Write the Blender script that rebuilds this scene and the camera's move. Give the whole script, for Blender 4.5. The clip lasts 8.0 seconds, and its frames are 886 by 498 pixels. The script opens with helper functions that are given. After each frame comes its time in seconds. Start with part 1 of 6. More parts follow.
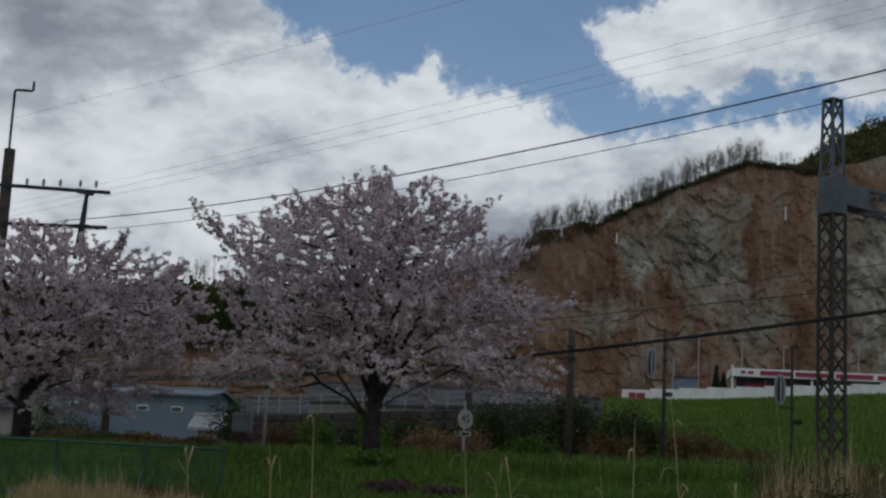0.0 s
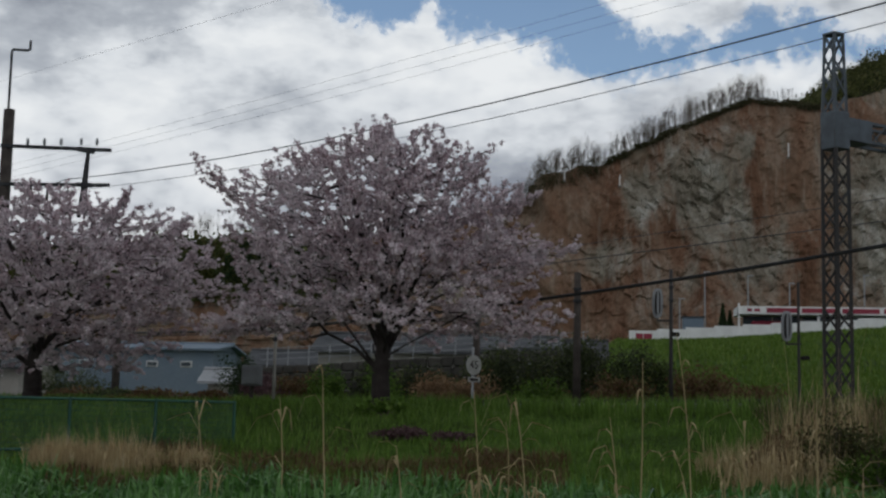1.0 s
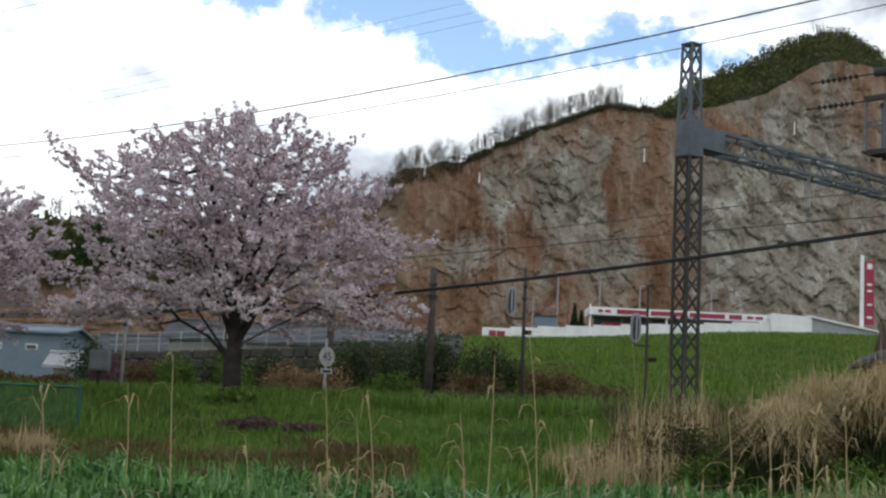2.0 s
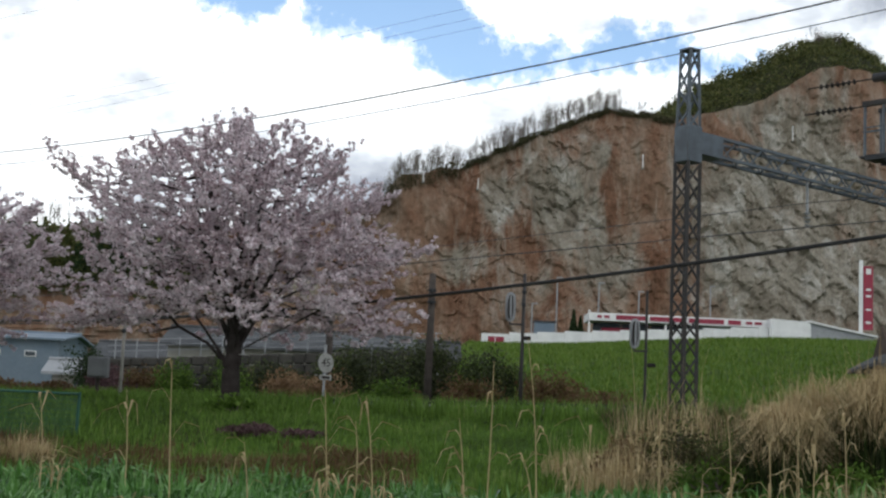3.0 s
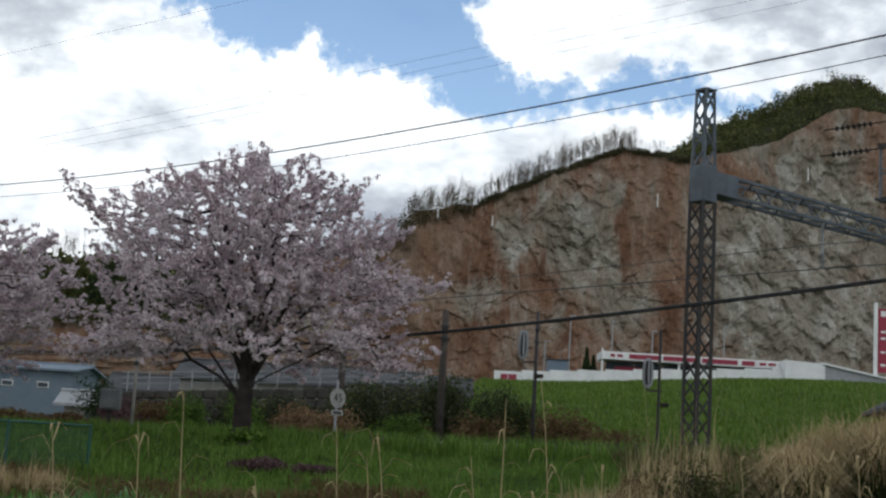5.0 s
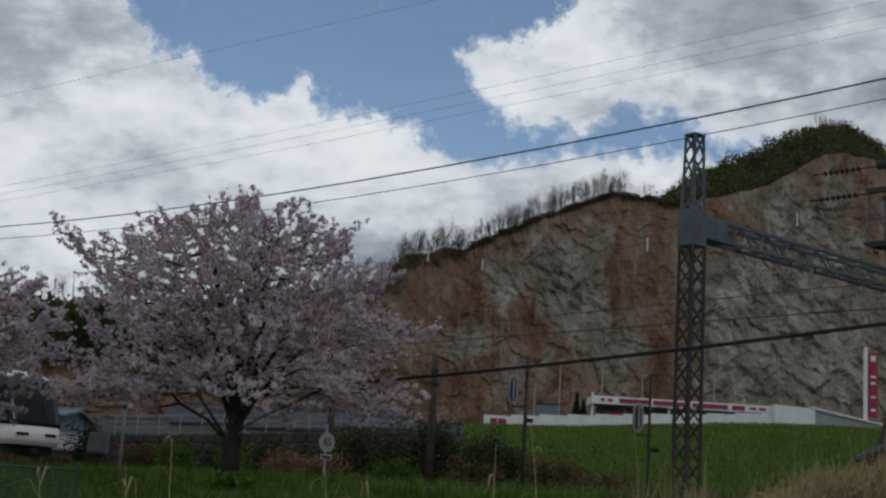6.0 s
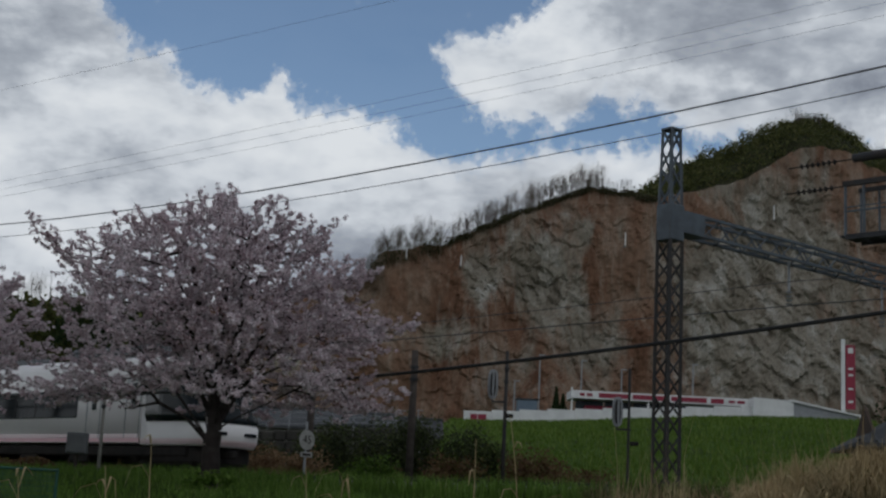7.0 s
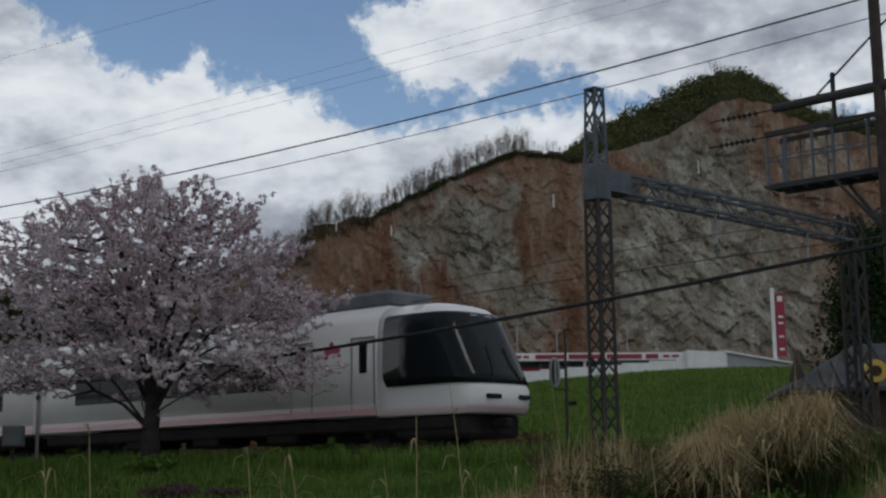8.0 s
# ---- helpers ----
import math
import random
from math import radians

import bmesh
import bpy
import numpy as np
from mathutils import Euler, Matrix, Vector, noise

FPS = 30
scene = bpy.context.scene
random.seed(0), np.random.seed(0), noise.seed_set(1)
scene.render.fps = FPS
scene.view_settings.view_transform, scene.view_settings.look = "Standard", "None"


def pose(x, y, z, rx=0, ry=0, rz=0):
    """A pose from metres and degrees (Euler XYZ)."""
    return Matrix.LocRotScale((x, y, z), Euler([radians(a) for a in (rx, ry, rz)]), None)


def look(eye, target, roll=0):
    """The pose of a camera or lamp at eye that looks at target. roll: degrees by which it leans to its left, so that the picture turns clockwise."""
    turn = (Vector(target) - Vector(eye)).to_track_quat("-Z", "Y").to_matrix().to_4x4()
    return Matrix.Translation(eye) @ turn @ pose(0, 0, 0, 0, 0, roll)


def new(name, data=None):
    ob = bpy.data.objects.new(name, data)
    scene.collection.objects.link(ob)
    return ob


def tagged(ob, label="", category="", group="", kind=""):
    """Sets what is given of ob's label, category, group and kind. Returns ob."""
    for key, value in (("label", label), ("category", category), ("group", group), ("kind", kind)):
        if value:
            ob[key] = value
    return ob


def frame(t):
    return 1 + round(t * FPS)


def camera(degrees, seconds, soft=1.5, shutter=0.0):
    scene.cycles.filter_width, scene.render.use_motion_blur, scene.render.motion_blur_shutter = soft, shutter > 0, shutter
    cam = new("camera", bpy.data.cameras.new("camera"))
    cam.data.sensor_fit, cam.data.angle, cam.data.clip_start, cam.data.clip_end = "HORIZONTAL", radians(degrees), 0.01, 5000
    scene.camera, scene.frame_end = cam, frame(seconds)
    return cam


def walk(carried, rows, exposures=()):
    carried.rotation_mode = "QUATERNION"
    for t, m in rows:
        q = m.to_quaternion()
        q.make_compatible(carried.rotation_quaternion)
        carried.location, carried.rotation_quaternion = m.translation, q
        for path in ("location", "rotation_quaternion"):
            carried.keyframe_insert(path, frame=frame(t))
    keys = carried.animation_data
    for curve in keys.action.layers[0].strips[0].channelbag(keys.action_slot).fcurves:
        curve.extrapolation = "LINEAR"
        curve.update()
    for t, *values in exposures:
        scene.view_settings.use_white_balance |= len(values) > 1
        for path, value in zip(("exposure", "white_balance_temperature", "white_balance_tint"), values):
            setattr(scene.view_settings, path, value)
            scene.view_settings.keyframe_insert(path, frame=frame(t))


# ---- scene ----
EYE = (0.0, 0.0, 1.6)
# seconds, turn to the right, tilt up, lean to the left, in degrees
PATH = [
    (0, -5.25, 9.48, 2.96),
    (0.1, -5.27, 10.60, 2.60),
    (0.2, -6.16, 12.10, 2.23),
    (0.3, -4.95, 10.93, 2.10),
    (0.4, -5.57, 10.36, 1.97),
    (0.5, -5.42, 9.70, 1.83),
    (0.6, -6.35, 8.28, 1.71),
    (0.7, -6.28, 7.79, 1.58),
    (0.8, -6.55, 7.69, 1.46),
    (1, -5.34, 7.30, 1.21),
    (1.1, -4.84, 6.84, 1.35),
    (1.2, -3.17, 6.65, 1.49),
    (1.3, -2.33, 5.79, 1.64),
    (1.4, -1.33, 5.51, 1.78),
    (1.5, -0.52, 5.68, 1.92),
    (1.6, -0.33, 6.47, 2.07),
    (1.7, -0.04, 7.20, 2.21),
    (1.8, 0.34, 7.29, 2.35),
    (2, 0.59, 7.21, 2.68),
    (2.2, 0.59, 7.22, 2.63),
    (3.3, 0.62, 7.50, 2.57),
    (3.5, 0.37, 7.43, 2.62),
    (4, 0.19, 7.44, 2.73),
    (4.5, 0.00, 7.83, 2.93),
    (4.8, 0.08, 8.13, 3.17),
    (4.9, 0.06, 8.49, 3.24),
    (5, -0.03, 8.93, 3.42),
    (5.1, -0.46, 9.96, 3.70),
    (5.2, -0.61, 10.76, 4.08),
    (6.3, 0.67, 10.76, 3.11),
    (6.5, 0.87, 10.78, 2.93),
    (7, 1.19, 10.65, 2.82),
    (7.1, 1.18, 10.34, 2.70),
    (7.2, 0.84, 10.81, 2.60),
    (7.3, 0.60, 11.43, 2.20),
    (7.4, 0.81, 10.46, 1.30),
    (7.5, 2.69, 9.94, -0.24),
    (7.6, 3.05, 9.88, -0.32),
    (7.8, 2.82, 10.48, -0.63),
    (8, 4.13, 9.44, -0.80),
]


def sight(yaw, tilt, lean):
    a, b = radians(yaw), radians(tilt)
    way = Vector((math.sin(a) * math.cos(b), math.cos(a) * math.cos(b), math.sin(b)))
    return look(EYE, Vector(EYE) + 30 * way, lean)


EXPOSURES = [(0.0, -1.52, 6130, 7), (0.5, -1.60, 6080, 7), (1.0, -1.30, 6290, 8), (1.5, -0.42, 6350, 7), (2.0, -0.28, 6350, 7), (3.3, -0.34, 6350, 7),
             (4.5, -0.38, 6350, 7), (4.8, -0.44, 6320, 7), (5.2, -0.90, 6230, 7), (6.3, -1.46, 6140, 8), (7.0, -1.50, 6140, 8), (7.5, -1.48, 6140, 8), (8.0, -1.38, 6140, 8)]
cam = camera(35.4, 8.0, soft=2.4)
walk(cam, [(t, sight(yaw, tilt, lean)) for t, yaw, tilt, lean in PATH], EXPOSURES)

# ---------------------------------------------------------------- sky and sun
SUN_TURN, SUN_HEIGHT = 150.0, 48.0      # compass turn from +Y to the right, height, degrees


class Nodes:
    """Short writing for node trees."""

    def __init__(self, tree):
        self.tree = tree
        tree.nodes.clear()

    def add(self, kind, values=None):
        n = self.tree.nodes.new(kind)
        for k, v in (values or {}).items():
            if isinstance(v, bpy.types.NodeSocket):
                self.tree.links.new(v, n.inputs[k])
            else:
                n.inputs[k].default_value = v
        return n

    def math(self, op, a, b=0.0, clamp=False):
        n = self.add("ShaderNodeMath", {0: a, 1: b})
        n.operation, n.use_clamp = op, clamp
        return n.outputs[0]

    def noise(self, vec, scale, detail=4.0, rough=0.55, lac=2.0):
        return self.add("ShaderNodeTexNoise", {"Vector": vec, "Scale": scale, "Detail": detail, "Roughness": rough, "Lacunarity": lac})

    def ramp(self, fac, stops, mode="LINEAR"):
        n = self.add("ShaderNodeValToRGB", {"Fac": fac})
        n.color_ramp.interpolation = mode
        e = n.color_ramp.elements
        while len(e) < len(stops):
            e.new(0.5)
        for el, (p, c) in zip(e, stops):
            el.position = p
            el.color = (c, c, c, 1) if isinstance(c, (int, float)) else (*c, 1)
        return n.outputs["Color"]

    def mix(self, fac, a, b, blend="MIX"):
        n = self.add("ShaderNodeMix")
        n.data_type, n.blend_type = "RGBA", blend
        for i, v in ((0, fac), (6, a), (7, b)):
            if isinstance(v, bpy.types.NodeSocket):
                self.tree.links.new(v, n.inputs[i])
            else:
                n.inputs[i].default_value = v if isinstance(v, (int, float)) else (*v, 1)
        return n.outputs[2]


def build_world():
    w = bpy.data.worlds.new("sky")
    w.use_nodes = True
    scene.world = w
    k = Nodes(w.node_tree)
    way = k.add("ShaderNodeTexCoord").outputs["Generated"]
    sky = k.add("ShaderNodeTexSky")
    sky.sky_type, sky.sun_disc, sky.dust_density = "NISHITA", False, 0.6
    sky.sun_elevation, sky.sun_rotation = radians(SUN_HEIGHT), radians(SUN_TURN)
    sep = k.add("ShaderNodeSeparateXYZ", {0: way})
    big = k.noise(way, 9.0, 8.0, 0.55).outputs[0]
    fine = k.noise(way, 32.0, 7.0, 0.6).outputs[0]
    az = k.math("ARCTAN2", sep.outputs[0], sep.outputs[1])
    el = k.math("MULTIPLY", k.math("ARCSINE", sep.outputs[2]), 57.29578)
    turn = k.math("ADD", k.math("MULTIPLY", az, 57.29578 / 60.0), 0.5, True)

    def edge(table):
        """A line of heights over the compass, as degrees above the horizon."""
        return k.math("MULTIPLY", k.ramp(turn, [((d + 30.0) / 60.0, h / 40.0) for d, h in table]), 40.0)
    # the cumulus bank along the horizon, and a second cloud above it with blue between
    low = edge([(-30, 32), (-18, 24.5), (-14.2, 19.6), (-12.9, 18.4), (-11.1, 17.7), (-9.6, 16.8), (-7.7, 16.4), (-6.8, 16.9), (-6.2, 17.8), (-5.5, 16.5), (-4, 16.3), (-2.2, 15.8), (-0.5, 14.9), (0.9, 14.4), (2.6, 13.9), (4.2, 14.6), (5.6, 15.0), (10, 14.9), (14, 14.5), (30, 14)])
    high = edge([(-30, 40), (-4, 40), (0.2, 19.0), (0.8, 18.4), (1.4, 17.3), (2.0, 16.6), (3.2, 16.1), (5.9, 15.95), (7.0, 16.4), (7.9, 16.8), (9.5, 16.8), (11.0, 16.0), (12.5, 15.6), (14.2, 15.6), (20, 14.5), (30, 13)])
    roof = edge([(-30, 17), (0, 18.5), (1.0, 19.1), (3.2, 19.7), (4.8, 20.3), (7, 23), (10, 28), (16, 40), (30, 40)])
    wisp = k.noise(way, 90.0, 6.0, 0.65).outputs[0]
    lump = k.math("ADD", k.math("MULTIPLY", k.math("SUBTRACT", big, 0.5), 1.2), k.math("ADD", k.math("MULTIPLY", k.math("SUBTRACT", fine, 0.5), 2.4), k.math("MULTIPLY", k.math("SUBTRACT", wisp, 0.5), 2.4)))
    in_low = k.math("ADD", k.math("SUBTRACT", low, el), lump)
    in_high = k.math("MINIMUM", k.math("ADD", k.math("SUBTRACT", el, high), lump), k.math("ADD", k.math("SUBTRACT", roof, el), lump))
    # higher than the eye follows, broken cloud all over
    veil = k.math("ADD", k.math("MULTIPLY", k.math("SUBTRACT", el, 27.0), 0.12), k.math("MULTIPLY", k.math("SUBTRACT", big, 0.5), 6.0))
    dens = k.math("MAXIMUM", k.math("MAXIMUM", in_low, in_high), k.math("MINIMUM", veil, 1.2))
    cover = k.ramp(k.math("ADD", k.math("MULTIPLY", dens, 0.25), 0.5), [(0.36, 0.03), (0.47, 0.30), (0.55, 0.86), (0.66, 1.0)], "EASE")
    wide = k.add("ShaderNodeVectorMath", {0: way, 1: (1.0, 1.0, 2.0)})
    wide.operation = "MULTIPLY"
    shade = k.noise(wide.outputs[0], 9.0, 6.0, 0.55).outputs[0]
    billow = k.noise(wide.outputs[0], 26.0, 6.0, 0.6).outputs[0]
    deg = k.math("MULTIPLY", az, 57.29578)

    def slope(v, a, b):
        """0 where v is a, 1 where it is b."""
        return k.math("MULTIPLY", k.math("SUBTRACT", v, a), 1.0 / (b - a), True)
    # grey undersides of the bank, the thick cloud in the west, the inside of the upper cloud
    under = k.math("MULTIPLY", k.math("MULTIPLY", slope(el, 13.6, 10.0), slope(deg, -20.0, -2.0)), 0.52)
    west = k.math("MULTIPLY", k.math("MULTIPLY", slope(deg, -10.0, -18.0), slope(el, 11.0, 16.0)), 0.34)
    inner = k.math("MULTIPLY", k.math("MULTIPLY", slope(in_high, 0.2, 3.0), slope(deg, 2.0, 9.0)), 0.34)
    # unseen cloud overhead, made greyer so less skylight falls on the land
    above = k.math("MULTIPLY", slope(el, 22.0, 32.0), 0.30)
    soft = k.math("ADD", k.math("MULTIPLY", k.math("SUBTRACT", shade, 0.5), 1.25), k.math("MULTIPLY", k.math("SUBTRACT", billow, 0.5), 0.70))
    grey = k.math("ADD", k.math("ADD", k.math("MAXIMUM", under, west), k.math("MAXIMUM", inner, above)), k.math("ADD", soft, 0.21))
    tone = k.ramp(grey, [(0.10, (1.0, 1.0, 1.0)), (0.30, (0.84, 0.855, 0.88)), (0.52, (0.52, 0.545, 0.59)), (0.80, (0.30, 0.32, 0.37))])
    vivid = k.add("ShaderNodeHueSaturation", {"Saturation": 1.02, "Value": 1.6, "Color": sky.outputs[0]})
    blue = k.add("ShaderNodeBackground", {0: vivid.outputs[0], 1: 0.15})
    cloud = k.add("ShaderNodeBackground", {0: tone, 1: 2.05})
    both = k.add("ShaderNodeMixShader", {0: cover, 1: blue.outputs[0], 2: cloud.outputs[0]})
    k.add("ShaderNodeOutputWorld", {0: both.outputs[0]})


build_world()
sun = new("sun", bpy.data.lights.new("sun", "SUN"))
sun.data.energy, sun.data.angle, sun.data.color = 0.7, radians(12), (1.0, 0.96, 0.9)
a, b = radians(SUN_TURN), radians(SUN_HEIGHT)
sun.matrix_world = look(Vector((math.sin(a) * math.cos(b), math.cos(a) * math.cos(b), math.sin(b))) * 60, (0, 0, 0))


# ---------------------------------------------------------------- materials
def material(name, base, second=None, scale=3.0, rough=0.8, metal=0.0, bump=0.0, bump_scale=40.0, grain=0.18, island=0.0, through_light=0.0, object_random=0.0):
    """Two-scale coloured surface: large patches from base to second, fine grain, relief."""
    m = bpy.data.materials.new(name)
    m.use_nodes = True
    k = Nodes(m.node_tree)
    at = k.add("ShaderNodeTexCoord").outputs["Object"]
    patch = k.noise(at, scale, 5.0, 0.6).outputs[0]
    col = k.mix(k.ramp(patch, [(0.35, 0.0), (0.65, 1.0)]), base, second or tuple(0.75 * c for c in base))
    fine = k.noise(at, scale * 14, 3.0, 0.7).outputs[0]
    k_dark = k.math("ADD", k.math("MULTIPLY", fine, 2 * grain), 1.0 - grain)
    col = k.mix(1.0, col, k.add("ShaderNodeCombineColor", {0: k_dark, 1: k_dark, 2: k_dark}).outputs[0], "MULTIPLY")
    if island:
        r = k.add("ShaderNodeNewGeometry").outputs["Random Per Island"]
        f = k.math("ADD", k.math("MULTIPLY", r, 2 * island), 1.0 - island)
        col = k.mix(1.0, col, k.add("ShaderNodeCombineColor", {0: f, 1: f, 2: f}).outputs[0], "MULTIPLY")
    if object_random:
        r = k.add("ShaderNodeObjectInfo").outputs["Random"]
        f = k.math("ADD", k.math("MULTIPLY", r, 2 * object_random), 1.0 - object_random)
        col = k.mix(1.0, col, k.add("ShaderNodeCombineColor", {0: f, 1: f, 2: f}).outputs[0], "MULTIPLY")
    p = k.add("ShaderNodeBsdfPrincipled", {"Base Color": col, "Roughness": rough, "Metallic": metal, "Specular IOR Level": 0.5 if rough < 0.6 else 0.2})
    if bump:
        h = k.noise(at, bump_scale, 4.0, 0.6).outputs[0]
        k.tree.links.new(k.add("ShaderNodeBump", {"Strength": bump, "Distance": 0.05, "Height": h}).outputs[0], p.inputs["Normal"])
    out = p.outputs[0]
    if through_light:
        tr = k.add("ShaderNodeBsdfTranslucent", {0: col})
        out = k.add("ShaderNodeMixShader", {0: through_light, 1: out, 2: tr.outputs[0]}).outputs[0]
    k.add("ShaderNodeOutputMaterial", {0: out})
    return m


def leafy(name, stops, through_light=0.35, rough=0.7):
    """Leaves, blades and petals: one tint per piece."""
    m = bpy.data.materials.new(name)
    m.use_nodes = True
    k = Nodes(m.node_tree)
    r = k.add("ShaderNodeNewGeometry").outputs["Random Per Island"]
    at = k.add("ShaderNodeTexCoord").outputs["Object"]
    patch = k.noise(at, 0.7, 3.0, 0.6).outputs[0]
    f = k.math("ADD", k.math("MULTIPLY", r, 0.6), k.math("MULTIPLY", k.math("SUBTRACT", patch, 0.3), 1.0), True)
    col = k.ramp(f, stops)
    p = k.add("ShaderNodeBsdfPrincipled", {"Base Color": col, "Roughness": rough, "Specular IOR Level": 0.25})
    tr = k.add("ShaderNodeBsdfTranslucent", {0: col})
    k.add("ShaderNodeOutputMaterial", {0: k.add("ShaderNodeMixShader", {0: through_light, 1: p.outputs[0], 2: tr.outputs[0]}).outputs[0]})
    return m


def rock_material():
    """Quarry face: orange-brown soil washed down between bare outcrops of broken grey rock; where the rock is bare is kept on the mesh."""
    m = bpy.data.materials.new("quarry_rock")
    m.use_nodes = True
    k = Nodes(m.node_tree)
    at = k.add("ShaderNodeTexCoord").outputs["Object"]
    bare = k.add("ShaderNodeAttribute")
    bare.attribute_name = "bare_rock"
    runs = k.add("ShaderNodeMapping", {0: at, 3: (1.0, 1.0, 0.16)}).outputs[0]
    slant = k.add("ShaderNodeMapping", {0: at, 2: (0.0, radians(24), 0.0), 3: (1.0, 1.0, 0.5)}).outputs[0]
    warp = k.noise(at, 0.12, 4.0, 0.6).outputs[1]
    push = k.add("ShaderNodeVectorMath", {0: warp, 1: (5.0, 5.0, 5.0)})
    push.operation = "MULTIPLY"
    bent = k.add("ShaderNodeVectorMath", {0: slant, 1: push.outputs[0]}).outputs[0]
    # soil: rust to tan, in runs down the slope
    n1 = k.noise(runs, 0.16, 6.0, 0.62).outputs[0]
    n2 = k.noise(at, 0.05, 4.0, 0.55).outputs[0]
    soil = k.ramp(k.math("ADD", k.math("MULTIPLY", n1, 0.7), k.math("MULTIPLY", n2, 0.3)), [(0.36, (0.125, 0.062, 0.036)), (0.45, (0.19, 0.105, 0.066)), (0.54, (0.23, 0.147, 0.10)), (0.64, (0.31, 0.24, 0.185))])
    # rock: grey-green slabs, each its own shade, with pale broken faces
    slabs = k.add("ShaderNodeTexVoronoi", {"Vector": bent, "Scale": 0.26, "Randomness": 1.0})
    shade = k.add("ShaderNodeSeparateColor", {0: slabs.outputs["Color"]}).outputs[0]
    n3 = k.noise(bent, 0.22, 6.0, 0.66).outputs[0]
    rock = k.ramp(k.math("ADD", k.math("MULTIPLY", shade, 0.30), k.math("MULTIPLY", n3, 0.72)), [(0.30, (0.135, 0.115, 0.088)), (0.44, (0.225, 0.196, 0.152)), (0.58, (0.28, 0.254, 0.206)), (0.74, (0.43, 0.41, 0.365))])
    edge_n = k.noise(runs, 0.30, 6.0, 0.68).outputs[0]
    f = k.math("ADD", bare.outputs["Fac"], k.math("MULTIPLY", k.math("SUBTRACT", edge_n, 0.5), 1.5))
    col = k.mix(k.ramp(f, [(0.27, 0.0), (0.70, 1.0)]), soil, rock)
    grains = k.noise(bent, 1.1, 6.0, 0.7).outputs[0]
    col = k.mix(1.0, col, k.ramp(grains, [(0.3, 0.66), (0.5, 0.96), (0.7, 1.22)]), "MULTIPLY")
    # pale scree and dust lying in thin runs
    dust = k.noise(runs, 0.55, 5.0, 0.66).outputs[0]
    col = k.mix(k.math("MULTIPLY", k.ramp(dust, [(0.56, 0.0), (0.68, 1.0)]), 0.45), col, (0.37, 0.31, 0.25))
    p = k.add("ShaderNodeBsdfPrincipled", {"Base Color": col, "Roughness": 0.95, "Specular IOR Level": 0.2})
    bmp = k.add("ShaderNodeBump", {"Strength": 0.8, "Distance": 1.0, "Height": grains})
    k.tree.links.new(bmp.outputs[0], p.inputs["Normal"])
    k.add("ShaderNodeOutputMaterial", {0: p.outputs[0]})
    return m


def ground_material():
    """Meadow soil and short turf; gravel near the rails by its own object."""
    m = bpy.data.materials.new("meadow")
    m.use_nodes = True
    k = Nodes(m.node_tree)
    at = k.add("ShaderNodeTexCoord").outputs["Object"]
    n1 = k.noise(at, 0.35, 6.0, 0.65).outputs[0]
    n2 = k.noise(at, 9.0, 5.0, 0.7).outputs[0]
    col = k.ramp(n1, [(0.33, (0.055, 0.05, 0.02)), (0.45, (0.045, 0.08, 0.014)), (0.6, (0.075, 0.14, 0.02)), (0.75, (0.12, 0.16, 0.04))])
    col = k.mix(1.0, col, k.ramp(n2, [(0.3, 0.5), (0.5, 1.0), (0.72, 1.5)]), "MULTIPLY")
    p = k.add("ShaderNodeBsdfPrincipled", {"Base Color": col, "Roughness": 0.95, "Specular IOR Level": 0.1})
    bmp = k.add("ShaderNodeBump", {"Strength": 1.0, "Distance": 0.15, "Height": n2})
    k.tree.links.new(bmp.outputs[0], p.inputs["Normal"])
    k.add("ShaderNodeOutputMaterial", {0: p.outputs[0]})
    return m


def glass_material(name, tint=(0.009, 0.012, 0.014), rough=0.10):
    m = bpy.data.materials.new(name)
    m.use_nodes = True
    k = Nodes(m.node_tree)
    at = k.add("ShaderNodeTexCoord").outputs["Object"]
    n = k.noise(at, 1.5, 3.0).outputs[0]
    col = k.mix(n, tint, tuple(1.6 * c for c in tint))
    p = k.add("ShaderNodeBsdfPrincipled", {"Base Color": col, "Roughness": rough, "Specular IOR Level": 0.14})
    k.add("ShaderNodeOutputMaterial", {0: p.outputs[0]})
    return m


BARK = material("cherry_bark", (0.030, 0.023, 0.021), (0.058, 0.048, 0.045), 4.0, 0.9, bump=0.6)
BLOSSOM = leafy("cherry_blossom", [(0.0, (0.15, 0.065, 0.065)), (0.16, (0.40, 0.27, 0.295)), (0.36, (0.66, 0.545, 0.575)), (0.7, (0.78, 0.70, 0.73)), (0.92, (0.85, 0.80, 0.82)), (1.0, (0.38, 0.24, 0.23))], 0.35)
GRASS = leafy("grass_blades", [(0.0, (0.05, 0.085, 0.014)), (0.45, (0.10, 0.185, 0.024)), (0.75, (0.165, 0.27, 0.05)), (1.0, (0.28, 0.30, 0.11))])
# the palest stop puts the bright glints of glossy blades into the colour
LUSH = leafy("long_grass", [(0.0, (0.022, 0.062, 0.016)), (0.4, (0.072, 0.175, 0.036)), (0.75, (0.15, 0.30, 0.08)), (1.0, (0.40, 0.52, 0.30))], 0.3, 0.34)
STRAW = leafy("dry_reed", [(0.0, (0.22, 0.14, 0.065)), (0.4, (0.42, 0.32, 0.17)), (0.8, (0.56, 0.45, 0.26)), (1.0, (0.68, 0.59, 0.40))], 0.25)
EVERGREEN = leafy("evergreen", [(0.0, (0.008, 0.018, 0.006)), (0.5, (0.022, 0.045, 0.014)), (1.0, (0.06, 0.085, 0.025))], 0.2)
